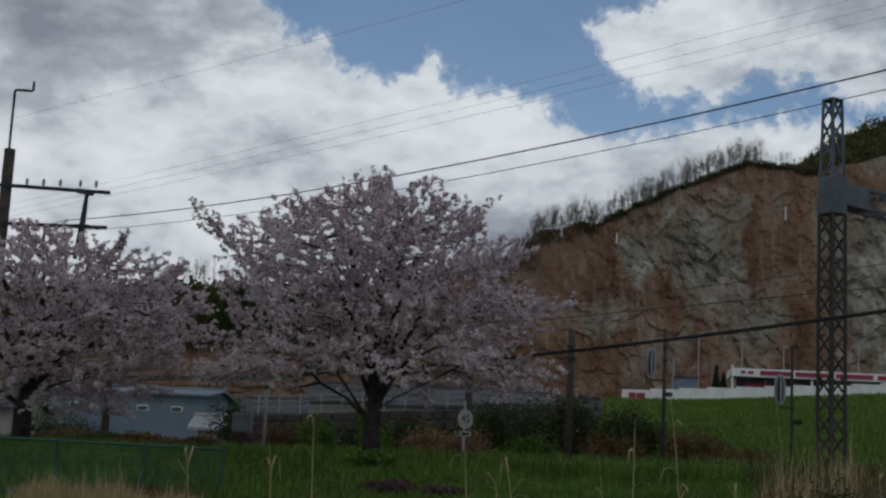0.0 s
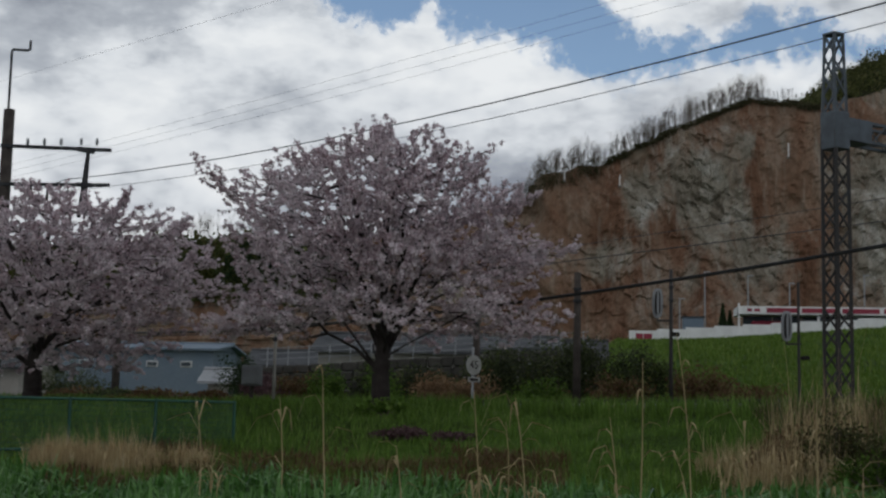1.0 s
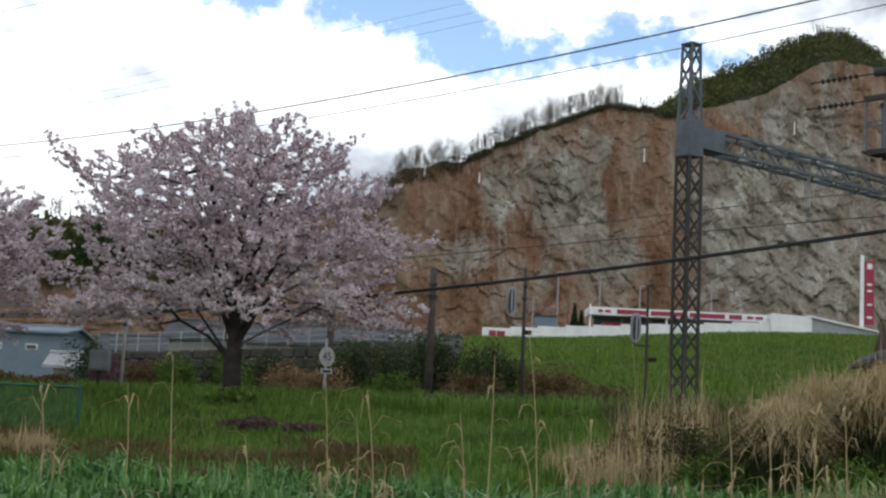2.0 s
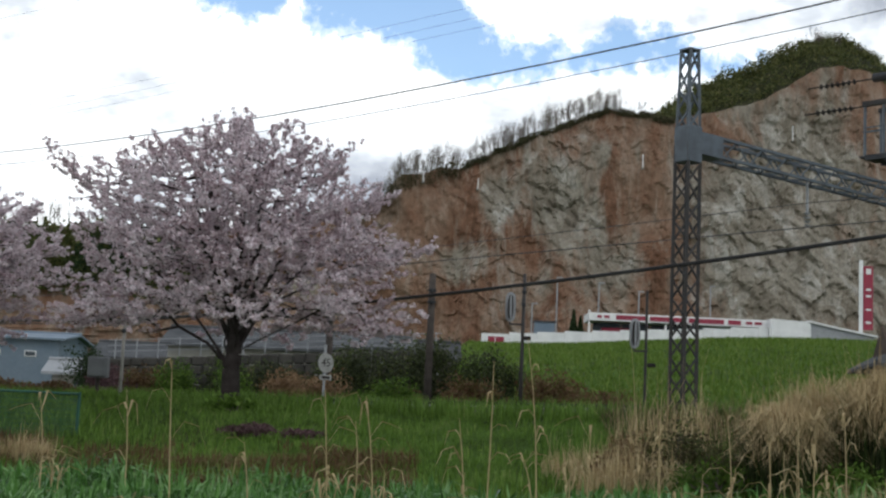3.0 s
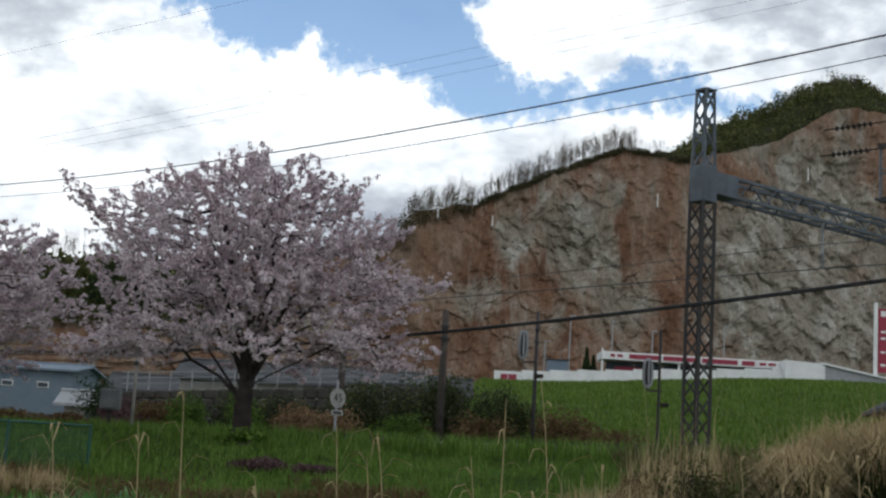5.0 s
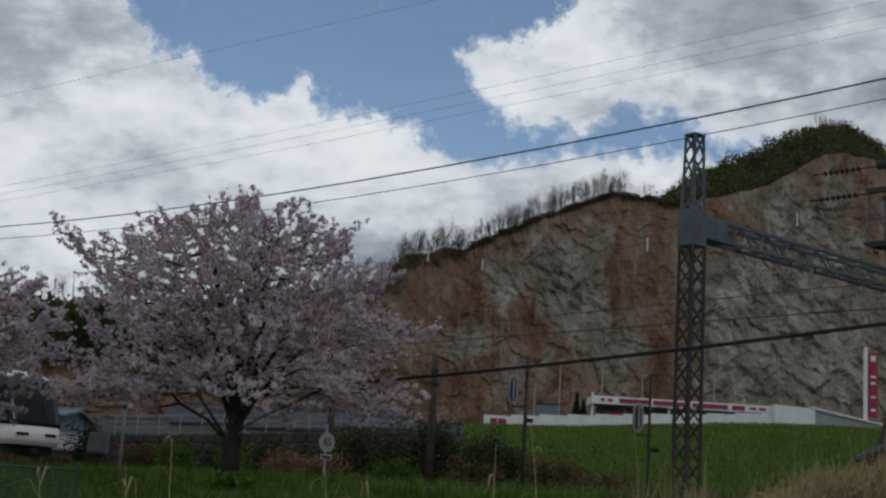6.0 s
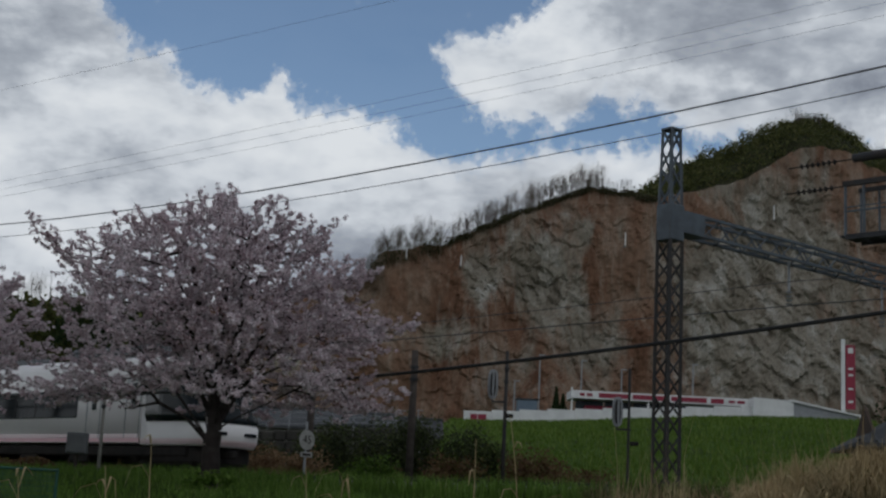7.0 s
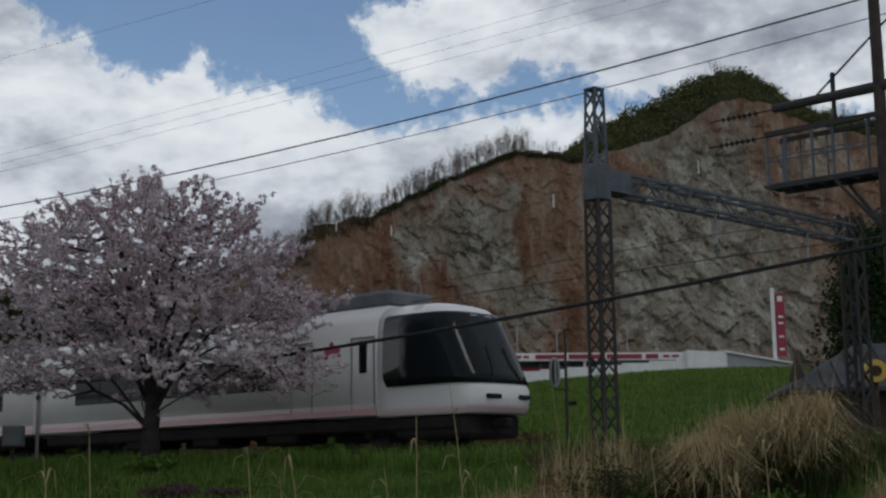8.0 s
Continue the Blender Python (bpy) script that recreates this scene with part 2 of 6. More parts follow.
SHRUB = leafy("shrub_leaves", [(0.0, (0.02, 0.03, 0.012)), (0.5, (0.045, 0.055, 0.022)), (0.8, (0.09, 0.12, 0.03)), (1.0, (0.14, 0.10, 0.05))], 0.25)
FRESH = leafy("fresh_leaves", [(0.0, (0.03, 0.06, 0.012)), (0.5, (0.08, 0.15, 0.02)), (1.0, (0.17, 0.25, 0.04))], 0.35)
TWIG = material("bare_twigs", (0.13, 0.11, 0.095), (0.19, 0.165, 0.14), 0.2, 0.95)
STEEL = material("galvanised_steel", (0.105, 0.128, 0.15), (0.068, 0.078, 0.09), 2.5, 0.55, 0.35, bump=0.1)
RUST = material("weathered_steel", (0.048, 0.05, 0.054), (0.066, 0.056, 0.05), 3.0, 0.75, 0.2, bump=0.2)
DARK_STEEL = material("dark_steel", (0.03, 0.032, 0.035), (0.055, 0.055, 0.058), 3.0, 0.6, 0.2)
WIRE = material("cable_sheath", (0.012, 0.012, 0.013), (0.03, 0.03, 0.03), 5.0, 0.6)
THIN_WIRE = material("copper_wire", (0.05, 0.05, 0.055), (0.09, 0.09, 0.095), 5.0, 0.6)
CONCRETE = material("concrete", (0.30, 0.29, 0.27), (0.22, 0.21, 0.19), 1.5, 0.9, bump=0.25)
STONE_WALL = material("stone_wall", (0.045, 0.043, 0.038), (0.08, 0.075, 0.065), 0.9, 0.95, bump=0.8, bump_scale=3.0)
WOOD_POLE = material("creosoted_pole", (0.04, 0.034, 0.03), (0.075, 0.063, 0.055), 3.0, 0.9, bump=0.3)
WHITE_PAINT = material("white_paint", (0.78, 0.78, 0.77), (0.66, 0.66, 0.65), 0.8, 0.55, grain=0.06)
DULL_PAINT = material("weathered_white_paint", (0.34, 0.34, 0.32), (0.24, 0.24, 0.22), 5.0, 0.7)
RED_PAINT = material("red_paint", (0.30, 0.02, 0.05), (0.24, 0.02, 0.045), 1.0, 0.5, grain=0.08)
GREY_PAINT = material("grey_paint", (0.33, 0.34, 0.35), (0.26, 0.27, 0.28), 2.0, 0.6)
BLUE_WALL = material("blue_cladding", (0.14, 0.185, 0.235), (0.18, 0.22, 0.26), 0.4, 0.7)
CREAM = material("plaster_wall", (0.34, 0.325, 0.29), (0.27, 0.255, 0.23), 0.5, 0.85)
ROOF = material("roof_tiles", (0.055, 0.058, 0.062), (0.09, 0.093, 0.097), 1.2, 0.92, bump=0.4, bump_scale=6.0)
DARK_WOOD = material("tarred_boards", (0.05, 0.035, 0.028), (0.085, 0.06, 0.045), 2.0, 0.85, bump=0.3)
BALLAST = material("ballast", (0.085, 0.072, 0.062), (0.13, 0.11, 0.09), 4.0, 0.95, bump=1.0, bump_scale=14.0, grain=0.4)
GREEN_MESH = material("green_fence", (0.03, 0.10, 0.07), (0.035, 0.08, 0.06), 2.0, 0.6)
YELLOW = material("yellow_paint", (0.62, 0.42, 0.06), (0.5, 0.33, 0.06), 2.0, 0.5)
BODY_WHITE = material("train_white", (0.80, 0.78, 0.77), (0.74, 0.72, 0.71), 0.5, 0.28, grain=0.04)
BODY_PINK = material("train_pink", (0.70, 0.42, 0.44), (0.62, 0.37, 0.40), 0.6, 0.3, grain=0.05)
PALE_PINK = material("train_pale_pink", (0.76, 0.62, 0.62), (0.72, 0.58, 0.59), 0.6, 0.3, grain=0.05)
MAGENTA = material("magenta_mark", (0.55, 0.06, 0.16), (0.48, 0.05, 0.14), 2.0, 0.4)
ROOF_GREY = material("roof_unit_grey", (0.15, 0.16, 0.165), (0.11, 0.115, 0.12), 1.5, 0.6)
UNDER = material("underframe", (0.018, 0.017, 0.016), (0.035, 0.03, 0.027), 2.0, 0.85)
TRAIN_GLASS = glass_material("train_glass")
HOUSE_GLASS = glass_material("house_glass", (0.05, 0.06, 0.07), 0.15)
ROCK = rock_material()
MEADOW = ground_material()


# ---------------------------------------------------------------- mesh helpers
class Geo:
    """Collects faces; all shapes are written in metres."""

    def __init__(self):
        self.v, self.f = [], []

    def quad(self, *p):
        n = len(self.v)
        self.v += [tuple(q) for q in p]
        self.f.append(tuple(range(n, n + len(p))))

    def box(self, c, s, turn=0.0, bevel=0.0):
        """A box with its centre and sizes; bevel cuts the upright and level edges."""
        ca, sa = math.cos(radians(turn)), math.sin(radians(turn))
        hx, hy, hz = s[0] / 2, s[1] / 2, s[2] / 2
        b = min(bevel, 0.45 * min(s))
        n = len(self.v)
        if b <= 0:
            pts = [(x, y, z) for z in (-hz, hz) for x, y in ((-hx, -hy), (hx, -hy), (hx, hy), (-hx, hy))]
            faces = [(0, 3, 2, 1), (4, 5, 6, 7), (0, 1, 5, 4), (1, 2, 6, 5), (2, 3, 7, 6), (3, 0, 4, 7)]
        else:
            def ring(z, d):
                x, y = hx - d, hy - d
                return [(-x + b, -y, z), (x - b, -y, z), (x, -y + b, z), (x, y - b, z), (x - b, y, z), (-x + b, y, z), (-x, y - b, z), (-x, -y + b, z)]
            pts = ring(-hz, b * 0.7) + ring(-hz + b, 0) + ring(hz - b, 0) + ring(hz, b * 0.7)
            faces = [tuple(range(7, -1, -1)), tuple(range(24, 32))]
            for r in range(3):
                faces += [(8 * r + i, 8 * r + (i + 1) % 8, 8 * r + 8 + (i + 1) % 8, 8 * r + 8 + i) for i in range(8)]
        self.v += [(c[0] + x * ca - y * sa, c[1] + x * sa + y * ca, c[2] + z) for x, y, z in pts]
        self.f += [tuple(n + i for i in f) for f in faces]

    def tube(self, pts, r, sides=6, cap=True):
        """A tube through points; r is one radius or one for each point."""
        pts = [Vector(p) for p in pts]
        rs = [r] * len(pts) if isinstance(r, (int, float)) else list(r)
        n = len(self.v)
        side = None
        for i, p in enumerate(pts):
            d = (pts[min(i + 1, len(pts) - 1)] - pts[max(i - 1, 0)]).normalized()
            if side is None:
                side = d.orthogonal().normalized()
            side = (side - d * side.dot(d)).normalized()
            other = d.cross(side)
            for j in range(sides):
                a = math.tau * j / sides
                self.v.append(tuple(p + float(rs[i]) * (math.cos(a) * side + math.sin(a) * other)))
        for i in range(len(pts) - 1):
            for j in range(sides):
                k2 = (j + 1) % sides
                self.f.append((n + i * sides + j, n + i * sides + k2, n + (i + 1) * sides + k2, n + (i + 1) * sides + j))
        if cap:
            self.f.append(tuple(n + j for j in range(sides - 1, -1, -1)))
            self.f.append(tuple(n + (len(pts) - 1) * sides + j for j in range(sides)))

    def bar(self, p, q, w, h=None):
        """A straight bar of rectangular section between two points."""
        p, q = Vector(p), Vector(q)
        d = (q - p).normalized()
        up = Vector((0, 0, 1)) if abs(d.z) < 0.95 else Vector((1, 0, 0))
        a = d.cross(up).normalized() * (w / 2)
        b = a.cross(d).normalized() * ((h or w) / 2)
        n = len(self.v)
        for e in (p, q):
            self.v += [tuple(e + s * a + t * b) for s, t in ((-1, -1), (1, -1), (1, 1), (-1, 1))]
        self.f += [tuple(n + i for i in f) for f in [(3, 2, 1, 0), (4, 5, 6, 7), (0, 1, 5, 4), (1, 2, 6, 5), (2, 3, 7, 6), (3, 0, 4, 7)]]

    def sweep(self, outline, ends):
        """Joins copies of an outline: ends is a list of functions or point lists of equal length."""
        n, m = len(self.v), len(ends[0])
        for ring in ends:
            self.v += [tuple(p) for p in ring]
        for i in range(len(ends) - 1):
            for j in range(m):
                k2 = (j + 1) % m
                self.f.append((n + i * m + j, n + i * m + k2, n + (i + 1) * m + k2, n + (i + 1) * m + j))
        self.f.append(tuple(n + j for j in range(m - 1, -1, -1)))
        self.f.append(tuple(n + (len(ends) - 1) * m + j for j in range(m)))

    def slab(self, outline, thick, axis=1):
        """A flat outline, thickened along an axis."""
        back = []
        for p in outline:
            q = list(p)
            q[axis] += thick
            back.append(tuple(q))
        self.sweep(None, [outline, back])


def make(name, geo, mat, smooth=False):
    me = bpy.data.meshes.new(name)
    me.from_pydata(geo.v, [], geo.f)
    me.materials.append(mat)
    if smooth:
        me.polygons.foreach_set("use_smooth", [True] * len(me.polygons))
    me.update()
    return me


def thing(name, at, label, category, group="", turn=0.0):
    ob = new(name)
    ob.empty_display_size = 0.2
    ob.matrix_world = pose(*at, 0, 0, turn)
    return tagged(ob, label, category, group)


def part(name, geo, mat, parent, label="", smooth=False, kind=""):
    ob = new(name, make(name, geo, mat, smooth))
    ob.parent = parent
    return tagged(ob, label, kind=kind)


def solid(name, geo, mat, label="", category="", kind="", group="", smooth=False):
    return tagged(new(name, make(name, geo, mat, smooth)), label, category, group, kind)


def smoothstep(a, b, x):
    t = min(1.0, max(0.0, (x - a) / (b - a)))
    return t * t * (3 - 2 * t)


def lerp_table(table, x):
    for (x0, y0), (x1, y1) in zip(table, table[1:]):
        if x <= x1:
            return y0 + (y1 - y0) * max(0.0, (x - x0)) / (x1 - x0)
    return table[-1][1]


# ---------------------------------------------------------------- the lie of the land
ALONG = Vector((0.700, -0.714, 0.0))      # the way of the train
ACROSS = Vector((0.714, 0.700, 0.0))      # away from the meadow
TRACK = Vector((0.19, 40.98, 0.0))        # a point on the centre of the near track
RAIL_TOP = 2.45
FIELD = [(-60, -0.4), (8, -0.1), (13, 0.0), (17, 0.18), (22, 0.42), (29, 0.9), (33, 1.55), (36.5, 2.02), (42, 2.1), (400, 2.1)]


def on_track(s, off, z):
    """A place s metres along the track, off metres to its far side."""
    p = TRACK + ALONG * s + ACROSS * off
    return Vector((p.x, p.y, z))


def ground_at(x, y):
    q = 0.714 * x + 0.700 * y - 28.82            # metres past the track's centre
    low = lerp_table(FIELD, y) if q < 6 else 2.1
    bed = 2.0 * smoothstep(-9.0, -3.6, q)
    z = max(low, bed) if q < 3 else 2.05
    z += 0.16 * noise.noise((x * 0.22, y * 0.22, 1.0)) * smoothstep(10, 16, y) * (1 - smoothstep(-5, -3, q))
    if q > 5.0:
        # green hillside to the east, low village land to the west
        r = x / max(y, 1.0)
        east = smoothstep(-0.01, 0.035, r)
        far = smoothstep(0.0, 1.0, (y - 52.0) / 92.0)
        rise = 0.35 * min(1.0, max(0.0, (y - 45.0) / 100.0)) + 0.65 * far
        z = 2.05 + smoothstep(5.0, 12.0, q) * (east * (8.5 + 1.9 * smoothstep(0.04, 0.3, r)) * rise + (1 - east) * 1.6 * smoothstep(50, 160, y))
        z += 0.5 * noise.noise((x * 0.05, y * 0.05, 4.0)) * smoothstep(8, 20, q) * (1 - smoothstep(120, 140, y))
        z += smoothstep(160, 330, y) * 8.0
    return z


def build_ground():
    g = Geo()
    ys = [-700, -300, -120, -60, -30, -15, -5, 2, 6] + [8 + 0.7 * i for i in range(58)] + [49 + 2.5 * i for i in range(50)] + [178, 195, 220, 250, 290, 330, 370, 420, 500, 650, 900, 1400, 2200]
    for y in ys:
        half = 40 + abs(y) * 1.1
        for i in range(91):
            u = i / 45 - 1
            x = half * (0.55 * u + 0.45 * u ** 3)
            g.v.append((x, y, ground_at(x, y)))
    for j in range(len(ys) - 1):
        for i in range(90):
            n = j * 91 + i
            g.f.append((n, n + 1, n + 92, n + 91))
    solid("ground", g, MEADOW, "rough green meadow rising to a grassy hillside", "meadow", "structure", smooth=True)


build_ground()


# ---------------------------------------------------------------- the railway
def build_track(off):
    """One straight track: ballast, sleepers as stuff, two rails."""
    g = Geo()
    prof = [(-2.5, 2.0), (-1.55, 2.28), (1.55, 2.28), (2.5, 2.0), (2.5, 1.7), (-2.5, 1.7)]
    rings = []
    for i in range(61):
        s = -170 + 4.0 * i
        rings.append([tuple(on_track(s, off + o, z + 0.02 * noise.noise((s, o, off)))) for o, z in prof])
    g.sweep(None, rings)
    bed = solid("railway_track", g, BALLAST, "brown gravel railway track with steel rails", "railway", "structure")
    for side in (-0.5335, 0.5335):
        r = Geo()
        sec = [(-0.06, 2.30), (0.06, 2.30), (0.012, 2.32), (0.012, 2.40), (0.035, 2.41), (0.035, 2.45), (-0.035, 2.45), (-0.035, 2.41), (-0.012, 2.40), (-0.012, 2.32)]
        r.sweep(None, [[tuple(on_track(s, off + side + o, z)) for o, z in sec] for s in (-170, 70)])
        part("rail", r, RUST, bed)
    g = Geo()
    for i in range(300):
        c = on_track(-150 + i * 0.65, off, 2.27)
        g.box(c, (0.22, 2.1, 0.12), math.degrees(math.atan2(ALONG.y, ALONG.x)), 0.02)
    part("sleepers", g, CONCRETE, bed, kind="stuff")


build_track(0.0)
build_track(3.9)


# ---------------------------------------------------------------- the train
def body_section(x, half, top, low=0.93):
    """Half-round car section at x along the car, seen from its end; z from the rails."""
    pts = []
    for y, z in [(-1.0, 0.0), (-1.0, 0.50), (-0.985, 0.70), (-0.95, 0.82), (-0.86, 0.91), (-0.70, 0.965), (-0.40, 0.99), (0.0, 1.0)]:
        pts.append((y, z))
    pts += [(-y, z) for y, z in reversed(pts[:-1])]
    return [(x, y * half, low + z * (top - low)) for y, z in pts]


CAR = 20.3
HALF, TOP, LOW = 1.40, 4.08, 0.95


def cab_slice(end, z, out=0.0):
    """The cab's outline at height z, from the near side round the front to the far side."""
    tip = end - lerp_table([(0.86, 0.16), (1.05, 0.02), (1.50, 0.0), (1.62, 0.08), (3.60, 1.05), (3.80, 1.32), (3.93, 1.75), (4.0, 2.4)], z) + out
    half = HALF * lerp_table([(0.86, 0.96), (1.0, 0.985), (2.4, 1.0), (3.05, 0.985), (3.42, 0.95), (3.71, 0.86), (3.89, 0.70), (3.97, 0.40), (4.0, 0.2)], z) + out
    back = end - 3.6
    pts = [(back, -half, z), (end - 2.9, -half, z), (end - 2.2, -half * 0.998, z)]
    for i in range(13):
        a = math.pi * (i / 12 - 0.5)
        # a full, gently curved front with round corners
        sx = abs(math.cos(a)) ** 0.62
        sy = math.copysign(abs(math.sin(a)) ** 0.62, a)
        depth = 1.15
        pts.append((tip - depth + depth * sx, half * 0.985 * sy, z))
    pts += [(end - 2.2, half * 0.998, z), (end - 2.9, half, z), (back, half, z)]
    return [(min(x, tip) if z > 3.9 else x, y, zz) for x, y, zz in pts]


def loft(g, rings, close=False):
    n, base = len(rings[0]), len(g.v)
    for r in rings:
        g.v += r
    for j in range(len(rings) - 1):
        for i in range(n if close else n - 1):
            i2 = (i + 1) % n
            g.f.append((base + j * n + i, base + j * n + i2, base + (j + 1) * n + i2, base + (j + 1) * n + i))


def build_car(at_x, lead, group_parent):
    """A car whose rear end is at at_x; a leading car ends in a sloping cab."""
    body = Geo()
    end = at_x + CAR
    stop = end - 3.55 if lead else end - 0.25
    body.sweep(None, [body_section(at_x + 0.25, HALF, TOP), body_section(stop, HALF, TOP)])
    if lead:
        rings = [cab_slice(end, z) for z in (0.86, 0.93, 1.02, 1.2, 1.5, 1.62, 1.9, 2.4, 2.8, 3.05, 3.25, 3.42, 3.60, 3.71, 3.80, 3.89, 3.95, 3.985, 4.0)]
        loft(body, rings, True)
        n = len(rings[0])
        body.f.append(tuple(range(len(body.v) - n, len(body.v))))
        body.f.append(tuple(range(len(body.v) - n * len(rings) + n - 1, len(body.v) - n * len(rings) - 1, -1)))
    car = part("car_body", body, BODY_WHITE, group_parent, "glossy white carriage body", True)
    for p in car.data.polygons:
        if len(p.vertices) > 4 or p.normal.z < -0.7 or abs(p.normal.x) > 0.98 and p.center.x < end - 3.4:
            p.use_smooth = False
    # pink lower band, both sides
    last = end - (3.6 if lead else 0.25)
    for sy in (-1, 1):
        for z, h, out in ((LOW + 0.07, 0.15, 0.004), (LOW + 0.22, 0.12, 0.002)):
            g = Geo()
            g.box(((at_x + 0.25 + last) / 2, sy * (HALF + out), z), (last - at_x - 0.25, 0.02, h))
            part("lower_band", g, BODY_PINK if h > 0.13 else PALE_PINK, car, "faded pink stripe")
    # windows: long dark ribbon
    w0, w1 = at_x + 2.3, end - (7.7 if lead else 2.3)
    for sy in (-1, 1):
        g = Geo()
        g.box(((w0 + w1) / 2, sy * (HALF - 0.012), 2.32), (w1 - w0, 0.07, 1.0), 0, 0.03)
        part("window_band", g, TRAIN_GLASS, car, "dark tinted ribbon window")
        for i in range(1, 7):
            g = Geo()
            g.box((w0 + (w1 - w0) * i / 7, sy * (HALF + 0.005), 2.32), (0.05, 0.05, 0.96))
            part("mullion", g, UNDER, car)
    return car, end


def door_on(car, x, sy):
    g = Geo()
    for dx in (-0.44, 0.44):
        g.box((x + dx, sy * (HALF + 0.003), 2.08), (0.045, 0.03, 2.0))
    g.box((x, sy * (HALF + 0.003), 3.09), (0.92, 0.03, 0.045))
    d = part("door", g, GREY_PAINT, car, "white sliding door with grey edges")
    g = Geo()
    g.box((x, sy * (HALF - 0.008), 2.55), (0.30, 0.06, 0.90), 0, 0.028)
    part("door_window", g, TRAIN_GLASS, d, "narrow dark window")


def build_train():
    train = thing("train", (0, 0, 0), "white and pale pink limited express train", "train")
    for c in (0, 1):
        lead = c == 0
        base = -CAR * (c + 1)
        car, end = build_car(base, lead, train)
        if lead:
            for sy in (-1, 1):
                door_on(car, end - 4.1, sy)
                door_on(car, end - 6.6, sy)
                g = Geo()
                # plum-like mark in three petals
                for px, pz, pr in ((0.0, 0.05, 0.15), (-0.22, 0.0, 0.12), (0.20, 0.04, 0.10), (-0.05, 0.20, 0.08), (0.26, -0.12, 0.06), (-0.28, -0.16, 0.06)):
                    ring = [(end - 5.3 + px + pr * 1.1 * math.cos(a), sy * (HALF + 0.006), 2.78 + pz + pr * math.sin(a)) for a in [math.tau * i / 12 for i in range(12)]]
                    g.slab(ring, sy * 0.006, 1)
                part("emblem", g, MAGENTA, car, "magenta blossom emblem")
            # windscreen: wraps over the sloping front and round both corners
            g = Geo()
            zs = (1.66, 1.9, 2.4, 2.8, 3.05, 3.25, 3.42, 3.56, 3.62)
            rings = []
            for z in zs:
                ring = cab_slice(end, z, 0.05)
                inset = 0.14 if z in (1.66, 3.62) else 0.0
                ring = ring[1:-1]
                ring[0] = (end - 3.32 + inset, ring[0][1], z)
                ring[-1] = (end - 3.32 + inset, ring[-1][1], z)
                rings.append(ring)
            loft(g, rings)
            ws = part("windscreen", g, TRAIN_GLASS, car, "wrap-around dark cab glass", True)
            md = ws.modifiers.new("thick", "SOLIDIFY")
            md.thickness, md.offset = 0.03, -1.0
            # the pink edge runs on round the nose, over a dark skirt and a coupler
            g = Geo()
            loft(g, [cab_slice(end, z, 0.006) for z in (0.90, 0.95, 1.02, 1.08)])
            part("lower_band", g, PALE_PINK, car, "faded pink stripe")
            g = Geo()
            g.box((end - 1.9, 0, 0.56), (2.6, 2.35, 0.66), 0, 0.12)
            part("skirt", g, UNDER, car, "black skirt under the cab")
            g = Geo()
            g.box((end - 0.35, 0, 0.62), (0.7, 0.28, 0.26), 0, 0.05)
            part("coupler", g, UNDER, car)
            # lamps in a dark slot below the glass
            for y in (-0.62, 0.62):
                g = Geo()
                g.box((end - 0.055, y, 1.30), (0.16, 0.52, 0.12), 0, 0.03)
                part("headlight_slot", g, TRAIN_GLASS, car, "dark slot with unlit lamps")
            for y in (-1, 1):
                g = Geo()
                g.tube([(end - 0.07, y * 0.62, 1.68), (end - 0.30, y * 0.40, 2.2), (end - 0.52, y * 0.36, 2.65)], 0.018, 5)
                part("wiper", g, UNDER, car)
            g = Geo()
            g.box((end - 1.02, 0, 3.50), (0.10, 0.9, 0.12), 0, 0.03)
            part("destination_board", g, GREY_PAINT, car)
        # roof gear
        for x, ln in ((base + 4.5, 4.6), (end - 6.4, 5.8)):
            g = Geo()
            g.box((x, 0, TOP + 0.12), (ln, 1.9, 0.48), 0, 0.10)
            unit = part("roof_unit", g, ROOF_GREY, car, "grey air-conditioning housing")
            g = Geo()
            for i in range(5):
                g.box((x - ln * 0.4 + ln * 0.2 * i, 0, TOP + 0.38), (0.5, 1.3, 0.05), 0, 0.015)
            part("grille", g, DARK_STEEL, unit)
        # underfloor gear and bogies
        g = Geo()
        g.box(((base + end) / 2 - 0.3, 0, 0.66), (CAR - 1.4, 2.5, 0.34), 0, 0.05)
        for i in range(6):
            g.box((base + 5.6 + i * 1.75, -0.55 + 1.1 * (i % 2), 0.45), (1.3, 1.3, 0.40), 0, 0.05)
        part("underframe", g, UNDER, car, "dark underfloor equipment boxes")
        for bx in (base + 3.2, end - 3.2):
            g = Geo()
            for sy in (-1, 1):
                g.box((bx, sy * 0.95, 0.52), (2.9, 0.14, 0.20), 0, 0.04)
                for dx in (-1.05, 1.05):
                    g.box((bx + dx, sy * 0.98, 0.45), (0.32, 0.2, 0.3), 0, 0.04)
            part("bogie", g, UNDER, car)
            for dx in (-1.05, 1.05):
                wh = Geo()
                for sy in (-1, 1):
                    wh.tube([(0, sy * 0.47, 0), (0, sy * 0.505, 0), (0, sy * 0.51, 0), (0, sy * 0.60, 0)], [0.455, 0.455, 0.43, 0.43], 20)
                wh.tube([(0, -0.6, 0), (0, 0.6, 0)], 0.08, 8)
                w = part("wheelset", wh, RUST, train)
                w.location = (bx + dx, 0, 0.43)
                WHEELS.append(((bx + dx, 0, 0.43), w))
    return train


WHEELS = []
train = build_train()

TRAIN_TURN = math.degrees(math.atan2(ALONG.y, ALONG.x))
